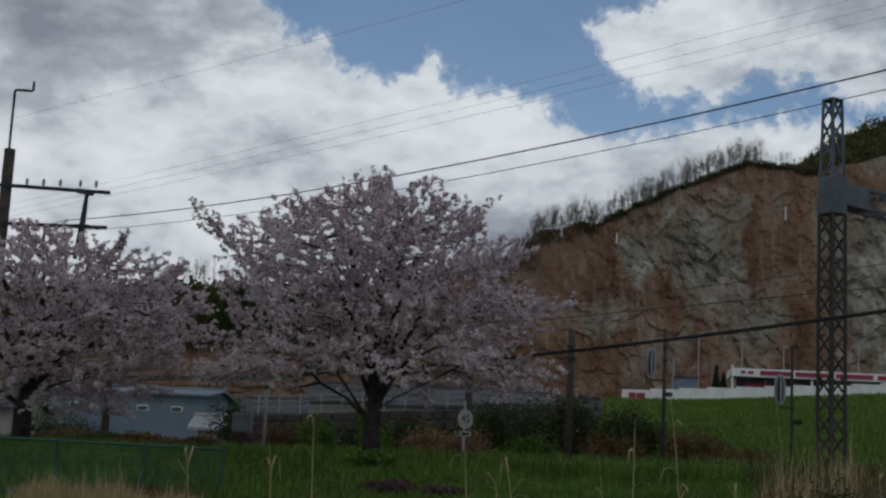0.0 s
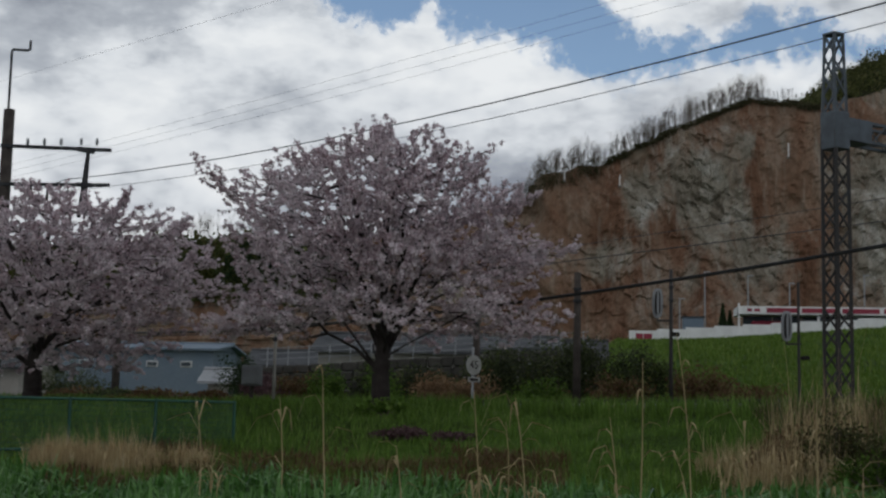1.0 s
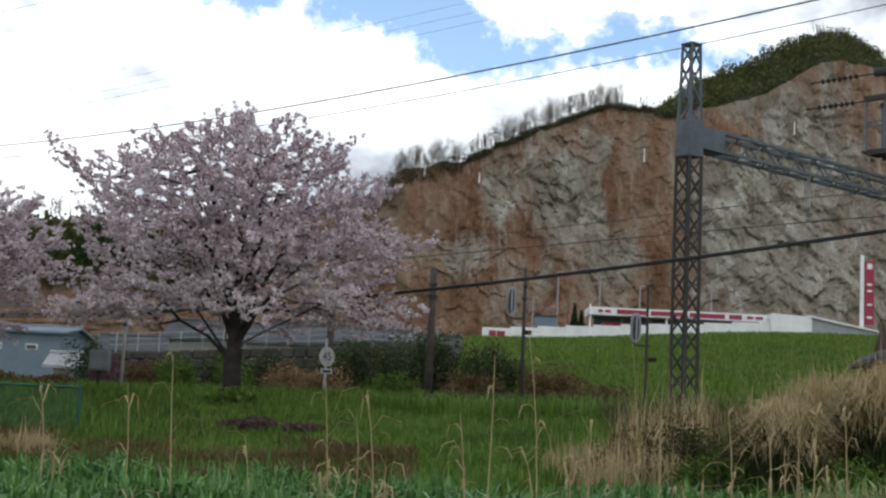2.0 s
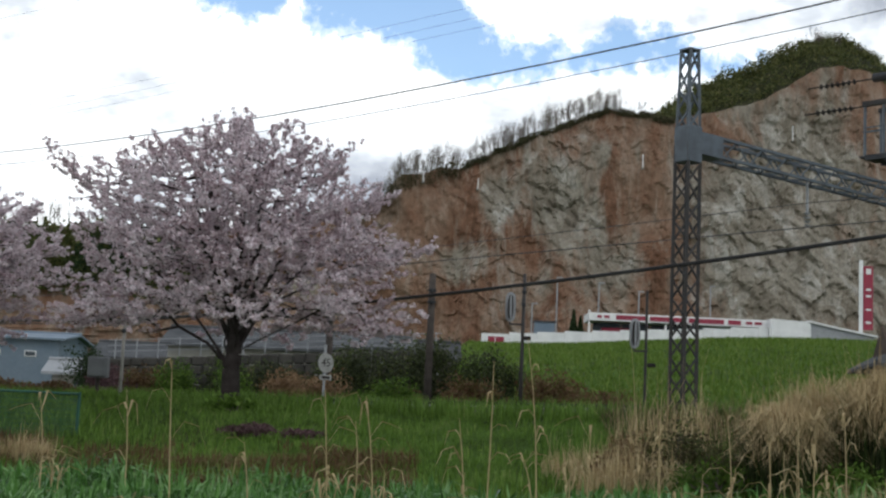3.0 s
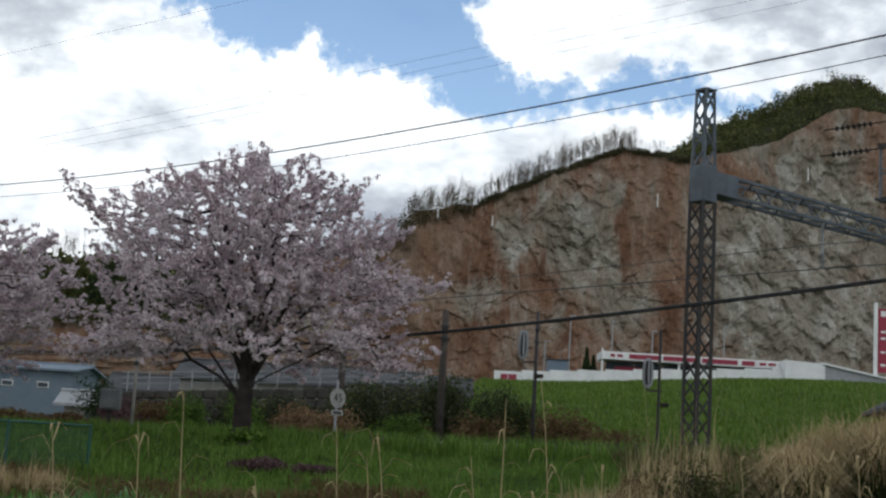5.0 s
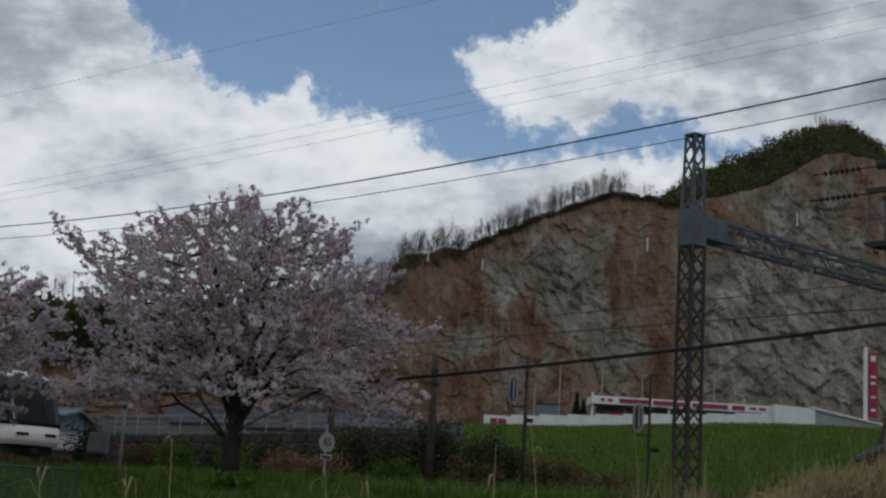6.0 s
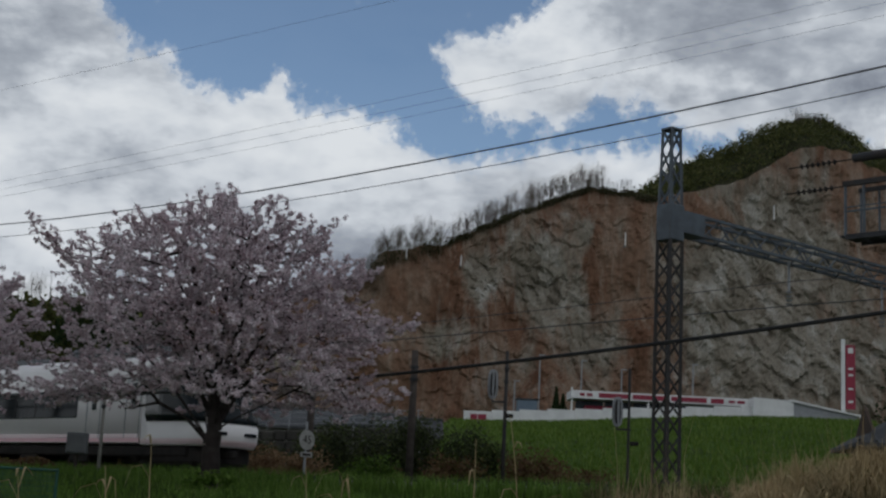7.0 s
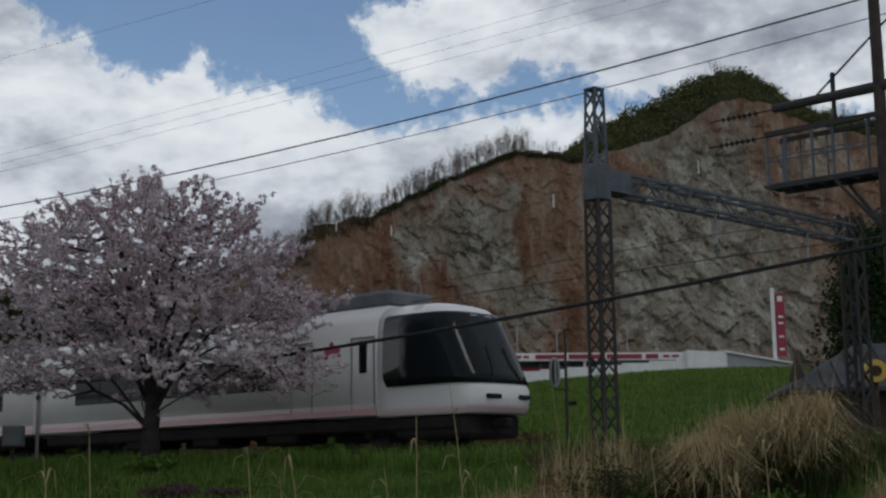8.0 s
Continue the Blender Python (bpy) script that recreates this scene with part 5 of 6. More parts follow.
def build_crest():
    rng = np.random.default_rng(91)
    g = Geo()
    for _ in range(430):
        x = rng.uniform(-14, 49)
        h = (3.0 + 5.0 * rng.random() ** 1.3) * (0.85 if x < 0 else 1.0)
        bare_tree(g, at_crest(x, rng.uniform(-0.5, 0.8), rng.uniform(0, 8)), h, rng)
    for _ in range(14):
        bare_tree(g, at_crest(rng.uniform(48, 57), 0.5, 4), rng.uniform(2.5, 5.5), rng)
    for _ in range(20):
        x = rng.uniform(100, 110)
        bare_tree(g, at_crest(x, 8.5, 12), rng.uniform(3.5, 6.5), rng)
    for _ in range(40):
        x = rng.uniform(112, 150)
        bare_tree(g, at_crest(x, 5.0, 10), rng.uniform(4, 7), rng)
    for _ in range(60):
        x = rng.uniform(-115, -70)
        bare_tree(g, at_crest(x, 0.0, 4), rng.uniform(4, 8), rng)
    solid("crest_trees", g, TWIG, "bare leafless trees along the quarry's crest", "trees", "stuff")
    # low brush hanging over the edge
    pts = []
    for _ in range(900):
        x = rng.uniform(-14, 62)
        big = 1.5 if x < 8 else 0.55
        c = at_crest(x, rng.uniform(-1.6, 0.9) * big - (1.2 if x < 2 else 0.0), -0.5)
        pts.append(np.array(c) + rng.normal(0, 1, (18, 3)) * np.array((0.9, 0.7, 0.55)) * big)
    pts = np.concatenate(pts)
    solid("crest_brush", leaf_quads(pts, rng.uniform(0.10, 0.28, len(pts)), rng), CREST_LEAF, "dark brush along the quarry's crest", "bushes", "stuff")
    # wooded slope west of the quarried face
    pts = []
    for _ in range(4200):
        x = rng.uniform(-240, -58)
        top = crest_at(x)
        z = top * (0.66 + 0.34 * rng.random() ** 0.8)
        p = np.array((x, face_depth(x, z) - 0.5, z))
        pts.append(p + rng.normal(0, 1, (8, 3)) * np.array((1.6, 1.0, 1.1)))
    pts = np.concatenate(pts)
    solid("western_slope_brush", leaf_quads(pts, rng.uniform(0.4, 1.0, len(pts)), rng), TURF_DARK, "brushwood on the slope behind the village", "bushes", "stuff")
    # the wooded hill over the eastern half
    hill = [(56, 1.5), (64, 8.0), (71, 12.0), (80, 13.5), (88, 14.0), (95, 13.5), (101, 12.0), (108, 11.8), (114, 13.0), (119, 12.5), (123, 9.5), (135, 8.5), (150, 8), (175, 6)]
    g = Geo()
    n = 60
    for i in range(n + 1):
        x = 56 + 120 * i / n
        rise = lerp_table(hill, x)
        for f, back in ((0.0, 0.5), (0.35, 4.0), (0.7, 9.0), (0.95, 15.0), (0.8, 40.0)):
            p = at_crest(x, rise * f * 0.92 - 0.3, back)
            g.v.append(tuple(p + Vector((0, 0, 0.8 * noise.noise((x * 0.2, f * 4, 3))))))
    for i in range(n):
        for j in range(4):
            k2 = i * 5 + j
            g.f.append((k2, k2 + 5, k2 + 6, k2 + 1))
    solid("wooded_hill", g, HILL_SOIL, "overgrown hilltop above the quarry", "hill", "structure")
    pts = []
    for _ in range(4200):
        x = rng.uniform(56, 174)
        f = rng.random() ** 0.8
        p = at_crest(x, lerp_table(hill, x) * f * 0.95, 1.0 + 14 * f)
        tall = max(0.0, 0.3 + noise.noise((x * 0.22, f * 5, 9)))
        pts.append(np.array(p) + np.array((0, 0, 2.2 * tall * rng.random())) + rng.normal(0, 1, (20, 3)) * np.array((0.8, 0.8, 0.6 + 0.7 * tall)))
    pts = np.concatenate(pts)
    solid("hill_thicket", leaf_quads(pts, rng.uniform(0.14, 0.46, len(pts)), rng), TURF_DARK, "dark green bamboo and brush on the hilltop", "bushes", "stuff")
    # a dark wood high on the western slope
    pts = []
    for _ in range(800):
        x = rng.uniform(-96, -66)
        z = 40 + (13 - 0.03 * (x + 82) ** 2 + 3 * noise.noise((x * 0.2, 0, 2))) * rng.random() ** 0.6
        pts.append(np.array((x, face_depth(x, z) - 2.0, z)) + rng.normal(0, 1, (12, 3)) * 1.0)
    pts = np.concatenate(pts)
    solid("far_wood", leaf_quads(pts, rng.uniform(0.2, 0.5, len(pts)), rng), EVERGREEN, "dark evergreen wood on the slope behind the houses", "trees", "stuff")


build_crest()


def marker_post(x350, z350, h):
    """A white survey post standing on a ledge of the face."""
    x, z = x350 * 1.05, z350
    for _ in range(4):
        d = face_depth(x, z)
        x, z = x350 * d / 350, 1.6 + (z350 - 1.6) * d / 350
    t = thing("marker_post", (x, face_depth(x, z) - 0.9, z), "white survey post on the quarry face", "post", "marker posts")
    g = Geo()
    g.tube([(0, 0, 0), (0, 0, h)], [0.17, 0.15], 8)
    part("shaft", g, WHITE_PAINT, t)
    g = Geo()
    g.box((0, 0.5, 0.05), (0.7, 1.6, 0.3), 0, 0.05)
    part("foot", g, CONCRETE, t)


marker_post(-2.0, 64.3, 2.8)
marker_post(12.0, 63.0, 3.0)
marker_post(54.0, 70.5, 3.8)
marker_post(92.5, 79.5, 4.2)


# ---------------------------------------------------------------- hillside shop and its wall
def build_shop():
    wall = thing("boundary_wall", (6.2, 150, 10.9), "long low white-painted wall on the hillside", "wall")
    for i in range(11):
        x0, x1 = 3.0 * i, 3.0 * (i + 1)
        z = 0.02 + 2.15 * ((x0 + x1) / 2) / 31.4
        g = Geo()
        g.box(((x0 + x1) / 2, 0, z + 0.05), (2.98, 0.22, 2.4), 0, 0.02)
        part("panel", g, WHITE_PAINT, wall)
    for x, w in ((1.1, 0.75), (2.0, 0.9)):
        g = Geo()
        g.box((x, -0.13, 0.75), (w, 0.03, 0.62))
        part("painted_sign", g, RED_PAINT, wall, "red lettering block")
    shop = thing("roadside_shop", (17.9, 152, 11.4), "white shop with a red-lettered fascia on the hillside", "shop")
    g = Geo()
    g.box((9.9, 1.5, 3.35), (19.8, 4.6, 0.85), 0, 0.03)
    fascia = part("fascia", g, WHITE_PAINT, shop)
    for x, w in ((4.6, 3.2), (8.6, 3.8), (12.9, 3.9), (16.0, 1.4)):
        g = Geo()
        g.box((x, -0.83, 3.35), (w, 0.05, 0.5), 0, 0.01)
        part("sign_panel", g, RED_PAINT, fascia, "dark red sign strip")
    for x, w in ((1.2, 0.5), (2.0, 0.6), (17.6, 0.7), (18.6, 0.8)):
        g = Geo()
        g.box((x, -0.83, 3.36), (w, 0.05, 0.3), 0, 0.01)
        part("lettering", g, RED_PAINT, fascia, "small dark lettering bar")
    for x in (0.1, 8.5, 16.0):
        g = Geo()
        g.box((x, -0.5, 1.6), (0.2, 0.2, 5.0 if x < 1 else 3.4), 0, 0.02)
        part("column", g, WHITE_PAINT, shop)
    for x in (2.4, 5.6, 8.8, 12.0, 15.2):
        g = Geo()
        g.box((x, 2.2, 1.9), (3.1, 0.08, 2.2))
        part("shop_window", g, HOUSE_GLASS, shop, "dark shop window")
    g = Geo()
    g.box((3.6, 1.0, 1.9), (4.0, 1.0, 0.8), 0, 0.2)
    part("awning", g, RED_PAINT, shop, "red awning")
    hall = thing("shop_annex", (37.4, 149, 12.0), "plain white annex building with a low sloping roof", "building")
    g = Geo()
    g.slab([(0, 0, 0), (4.3, 0, 0), (4.3, 0, 3.0), (0, 0, 3.2)], 9.0, 1)
    part("front_wall", g, WHITE_PAINT, hall)
    g = Geo()
    g.slab([(4.3, 0.1, 0), (11.2, 0.1, 0), (11.2, 0.1, 1.7), (4.3, 0.1, 2.9)], 8.0, 1)
    part("side_wall", g, GREY_PAINT, hall, "pale grey cladding")
    g = Geo()
    g.slab([(4.0, -0.2, 2.95), (11.6, -0.2, 1.62), (11.6, -0.2, 1.80), (4.0, -0.2, 3.15)], 8.6, 1)
    part("roof", g, WHITE_PAINT, hall)
    g = Geo()
    g.box((7.2, 0.06, 0.95), (2.0, 0.1, 1.9))
    part("shutter", g, GREY_PAINT, hall, "grey roller shutter")
    pyl = thing("pylon_sign", (47.4, 150, 13.0), "tall red and white pylon sign", "sign")
    g = Geo()
    g.box((0, 0, 4.5), (0.36, 0.36, 9.2), 0, 0.04)
    part("post", g, WHITE_PAINT, pyl)
    g = Geo()
    g.box((0.78, 0, 5.0), (1.05, 0.3, 7.0), 0, 0.05)
    board = part("board", g, RED_PAINT, pyl, "dark red board")
    for z, h in ((7.9, 0.6), (5.9, 0.22), (5.2, 0.22), (3.7, 0.2), (2.3, 0.25)):
        g = Geo()
        g.box((0.78, -0.165, z), (0.55, 0.04, h), 0, 0.01)
        part("lettering", g, WHITE_PAINT, board, "white lettering bar")
    for x, h in ((15.0, 6.6), (19.8, 6.2), (24.4, 5.4), (32.6, 6.4), (12.2, 3.5)):
        p = thing("light_pole", (x, 158, 11.5), "slender grey light pole on the hillside", "pole", "light poles")
        g = Geo()
        g.tube([(0, 0, -1), (0, 0, h + 1.5)], [0.10, 0.07], 8)
        part("shaft", g, GREY_PAINT, p)
        g = Geo()
        g.box((0.25, 0, h + 1.5), (0.7, 0.2, 0.12), 0, 0.03)
        part("lamp_head", g, GREY_PAINT, p)
    shed = thing("storage_hut", (13.3, 154, 11.3), "small pale storage hut behind the wall", "hut")
    g = Geo()
    g.box((0, 0, 1.3), (2.2, 2.0, 2.8), 0, 0.03)
    part("wall", g, BLUE_WALL, shed)
    g = Geo()
    g.box((0, 0, 2.78), (2.5, 2.3, 0.12), 0, 0.02)
    part("roof", g, ROOF, shed)


build_shop()


def conifer(x, y, z, h, r, seed):
    rng = np.random.default_rng(seed)
    t = thing("conifer", (x, y, z), "small dark pointed conifer", "tree", "conifers")
    g = Geo()
    g.tube([(0, 0, -0.3), (0, 0, h * 0.9)], [0.12, 0.03], 6)
    part("trunk", g, BARK, t)
    f = rng.random(1500) ** 0.7
    a = rng.random(1500) * math.tau
    rr = r * (1 - f) * (0.55 + 0.5 * rng.random(1500))
    pts = np.stack([rr * np.cos(a), rr * np.sin(a), h * (0.04 + 0.96 * f)], 1)
    part("needles", leaf_quads(pts, rng.uniform(0.07, 0.18, 1500), rng), EVERGREEN, t)


conifer(16.4, 152.5, 10.6, 4.9, 0.95, 71)
conifer(17.2, 152.8, 10.6, 4.2, 0.85, 72)


# ---------------------------------------------------------------- houses west of the line
def house(name, x, y, w, d, h, roof_h, wall_mat, label, windows=(), roof_mat=None, turn=0.0, floor=None):
    z = ground_at(x, y) - 0.3 if floor is None else floor
    t = thing(name, (x, y, z), label, "house", turn=turn)
    g = Geo()
    g.box((0, 0, h / 2), (w, d, h))
    body = part("wall", g, wall_mat, t)
    g = Geo()
    o = 0.45
    g.slab([(-w / 2 - o, -d / 2 - o, h - 0.05), (w / 2 + o, -d / 2 - o, h - 0.05), (w / 2 + o, 0, h + roof_h), (-w / 2 - o, 0, h + roof_h)], 0.14, 2)
    g.slab([(-w / 2 - o, d / 2 + o, h - 0.05), (-w / 2 - o, 0, h + roof_h), (w / 2 + o, 0, h + roof_h), (w / 2 + o, d / 2 + o, h - 0.05)], 0.14, 2)
    roof = part("roof", g, roof_mat or ROOF, t)
    g = Geo()
    g.tube([(-w / 2 - o, 0, h + roof_h + 0.14), (w / 2 + o, 0, h + roof_h + 0.14)], 0.12, 8)
    part("ridge", g, roof_mat or ROOF, roof)
    for sx in (-1, 1):
        g = Geo()
        g.slab([(sx * w / 2 - 0.06, -d / 2, h), (sx * w / 2 - 0.06, d / 2, h), (sx * w / 2 - 0.06, 0, h + roof_h - 0.05)], 0.12, 0)
        part("gable", g, wall_mat, t)
    for wx, wz, ww, wh in windows:
        g = Geo()
        g.box((wx, -d / 2 - 0.02, wz), (ww, 0.10, wh), 0, 0.02)
        win = part("window", g, WHITE_PAINT if wall_mat != CREAM else GREY_PAINT, body)
        g = Geo()
        g.box((wx, -d / 2 - 0.065, wz), (ww - 0.14, 0.06, wh - 0.14))
        part("pane", g, HOUSE_GLASS, win)
    return t


house("factory_building", -31.0, 98, 13.0, 8, 4.1, 0.5, BLUE_WALL, "long low pale blue factory building", [(-5 + 2.4 * i, 3.1, 0.8, 0.42) for i in range(5)], BLUE_WALL)
house("garden_shed", -17.3, 70, 1.9, 1.8, 1.1, 0.6, CREAM, "small shed with a pale metal roof", [(0.3, 0.6, 0.4, 0.4)], GREY_PAINT, floor=2.45)
house("house", -9.6, 80, 9.0, 6, 3.7, 1.1, CREAM, "pale plastered house behind the cherry tree", [(-3, 2.2, 1.4, 1.1), (0, 2.2, 1.4, 1.1), (3, 2.2, 1.2, 1.1)])
house("house", -2.6, 76, 3.4, 5, 3.7, 0.7, CREAM, "narrow pale house behind the cherry tree", [(0.6, 2.6, 0.9, 0.9), (-0.8, 2.6, 0.7, 0.9)])
DARK_TILE = material("dark_roof_tile", (0.045, 0.046, 0.05), (0.075, 0.075, 0.08), 1.2, 0.75, 0.0, 0.3, 14.0)
house("house", 0.5, 80, 2.4, 4, 2.6, 1.0, DARK_WOOD, "house with a dark tiled roof among bushes", [(0.3, 2.2, 0.9, 0.8)], DARK_TILE, floor=2.9)
house("house", -37.0, 84, 8, 6, 2.8, 1.2, CREAM, "low pale house with a grey tiled roof", [(-2, 1.6, 1.3, 1.0), (2, 1.6, 1.3, 1.0)])
house("house", -17.5, 88, 5, 5, 3.0, 1.0, CREAM, "pale house with a grey tiled roof", [(0, 1.8, 1.4, 1.0)])


def build_retaining_wall():
    t = thing("retaining_wall", (-14, 62, 2.0), "dark stone retaining wall with a white railing", "wall")
    rng = np.random.default_rng(5)
    for row in range(6):
        x = -0.3 * rng.random()
        while x < 14.8:
            w = rng.uniform(0.38, 0.85)
            base = 0.066 * x * row / 5
            g = Geo()
            g.box((x + w / 2, rng.uniform(-0.05, 0.05), 0.1 + row * 0.37 + base), (w - 0.03, 0.5, 0.355 + 0.013 * x), rng.uniform(-2, 2), 0.06)
            part("stone", g, STONE_WALL, t)
            x += w
    for i in range(16):
        x = 0.3 + i * 0.95
        g = Geo()
        g.box((x, 0.1, 2.2 + 0.066 * x + 0.35), (0.05, 0.05, 0.9), 0, 0.01)
        part("post", g, GREY_PAINT, t)
    for dz in (0.25, 0.5, 0.75):
        g = Geo()
        g.bar((0, 0.1, 2.2 + dz), (14.8, 0.1, 2.2 + dz + 0.066 * 14.8), 0.03)
        part("rail", g, GREY_PAINT, t)


build_retaining_wall()


# ---------------------------------------------------------------- trackside fittings
def build_speed_sign():
    at = on_track(-11.95, 6.2, 2.0)
    t = thing("speed_sign", at, "round white railway speed sign reading 45", "sign", turn=44.4)
    g = Geo()
    g.tube([(0, 0.04, -0.3), (0, 0.04, 2.7)], 0.05, 8)
    part("post", g, GREY_PAINT, t)
    zc = 2.0
    g = Geo()
    g.tube([(0, -0.03, zc), (0, 0.0, zc)], 0.38, 32)
    disc = part("disc", g, DULL_PAINT, t)
    cu = bpy.data.curves.new("digits", "FONT")
    cu.body, cu.size, cu.align_x, cu.align_y, cu.extrude = "45", 0.44, "CENTER", "CENTER", 0.003
    tmp = bpy.data.objects.new("digits", cu)
    me = bpy.data.meshes.new_from_object(tmp)
    me.materials.append(UNDER)
    num = new("digits", me)
    num.parent = disc
    num.matrix_local = pose(0, -0.037, zc, 90, 0, 0)
    tagged(num, "black digits 45")
    g = Geo()
    g.box((0.02, -0.01, zc - 0.56), (0.6, 0.03, 0.2), 0, 0.01)
    plate = part("lower_plate", g, DULL_PAINT, t)
    g = Geo()
    g.box((0.02, -0.03, zc - 0.56), (0.4, 0.012, 0.09))
    part("lettering", g, UNDER, plate, "dark lettering bar")


build_speed_sign()


def signal_head(s, off, z, label, k, pole_top=None):
    b = on_track(s, off, 0)
    gz = ground_at(b.x, b.y)
    t = thing("signal_lamp", (b.x, b.y, gz), label, "signal", "signals by the track")
    if pole_top:
        g = Geo()
        g.tube([(0, 0, -0.3), (0, 0, pole_top - gz)], 0.045, 8)
        part("post", g, RUST, t)
    c = Vector((-0.28 * k, 0.0, z - gz))

    def oval(w, h, y0, y1):
        g = Geo()
        ring = [(c.x + k * w * math.copysign(abs(math.cos(a)) ** 0.7, math.cos(a)), k * y0, c.z + k * h * math.copysign(abs(math.sin(a)) ** 0.7, math.sin(a))) for a in [math.tau * i / 24 for i in range(24)]]
        g.sweep(None, [ring, [(x, k * y1, zz) for x, _, zz in ring]])
        return g
    hd = part("backing_plate", oval(0.13, 0.36, -0.04, 0.0), GREY_PAINT, t, "pale grey oval backing plate")
    part("housing", oval(0.06, 0.29, -0.16, -0.04), UNDER, hd, "black lamp housing")
    part("cover", oval(0.025, 0.30, -0.19, -0.16), GREY_PAINT, hd)
    g = Geo()
    g.bar((-0.30 * k, 0, c.z - 0.42 * k), (0.06 * k, 0, c.z - 0.42 * k), 0.06)
    g.bar((-0.28 * k, 0, c.z - 0.42 * k), (-0.28 * k, 0, c.z - 0.2 * k), 0.05)
    part("bracket", g, RUST, t)
    g = Geo()
    g.box((0.14 * k, -0.05, c.z - 0.75 * k), (0.2 * k, 0.16, 0.10 * k), 0, 0.03)
    part("junction_box", g, UNDER, t)


signal_head(-3.4, 7.85, 6.05, "back of an oval railway signal on a pole", 1.45)
signal_head(2.0, 7.9, 5.02, "back of an oval railway signal on its post", 1.35, 6.44)


def build_left_mast():
    t = thing("feeder_mast", (-24.6, 57.6, 2.0), "dark steel feeder mast with two cross arms", "mast")
    g = Geo()
    g.tube([(0, 0, -0.4), (0, 0, 13.0)], [0.30, 0.24], 12)
    part("shaft", g, WOOD_POLE, t, smooth=True)
    g = Geo()
    g.tube([(-0.05, 0, 12.8), (-0.05, 0, 15.65), (0.0, 0, 15.7), (0.72, 0, 15.66), (0.78, 0, 15.7), (0.78, 0, 16.1)], 0.06, 8)
    part("top_pipe", g, DARK_STEEL, t)
    for z0, z1, xs in ((11.35, 11.15, (1.0, 1.75, 2.5, 3.4, 4.1)), (9.65, 9.62, ())):
        g = Geo()
        g.bar((-0.2, -0.2, z0), (4.75, -0.2, z1), 0.13, 0.15)
        arm = part("cross_arm", g, DARK_STEEL, t)
        for x in xs:
            g = Geo()
            g.tube([(x, -0.2, z0 + 0.02), (x, -0.2, z0 + 0.18), (x, -0.2, z0 + 0.32)], [0.05, 0.08, 0.05], 8)
            part("insulator", g, GREY_PAINT, arm)
    for x in (1.25, 2.0):
        g = Geo()
        g.tube([(x, -0.2, 9.65), (x, -0.2, 9.4), (x, -0.2, 8.95)], [0.08, 0.06, 0.07], 8)
        part("hanging_insulator", g, UNDER, t)
    g = Geo()
    g.bar((3.75, -0.2, 11.2), (3.45, -0.2, 8.2), 0.14)
    g.bar((3.75, -0.2, 11.2), (3.70, -0.2, 8.2), 0.10)
    g.bar((3.3, -0.2, 11.2), (4.0, -0.2, 11.1), 0.24, 0.2)
    g.bar((3.3, -0.2, 9.64), (4.0, -0.2, 9.62), 0.2, 0.18)
    part("strut", g, DARK_STEEL, t)


build_left_mast()


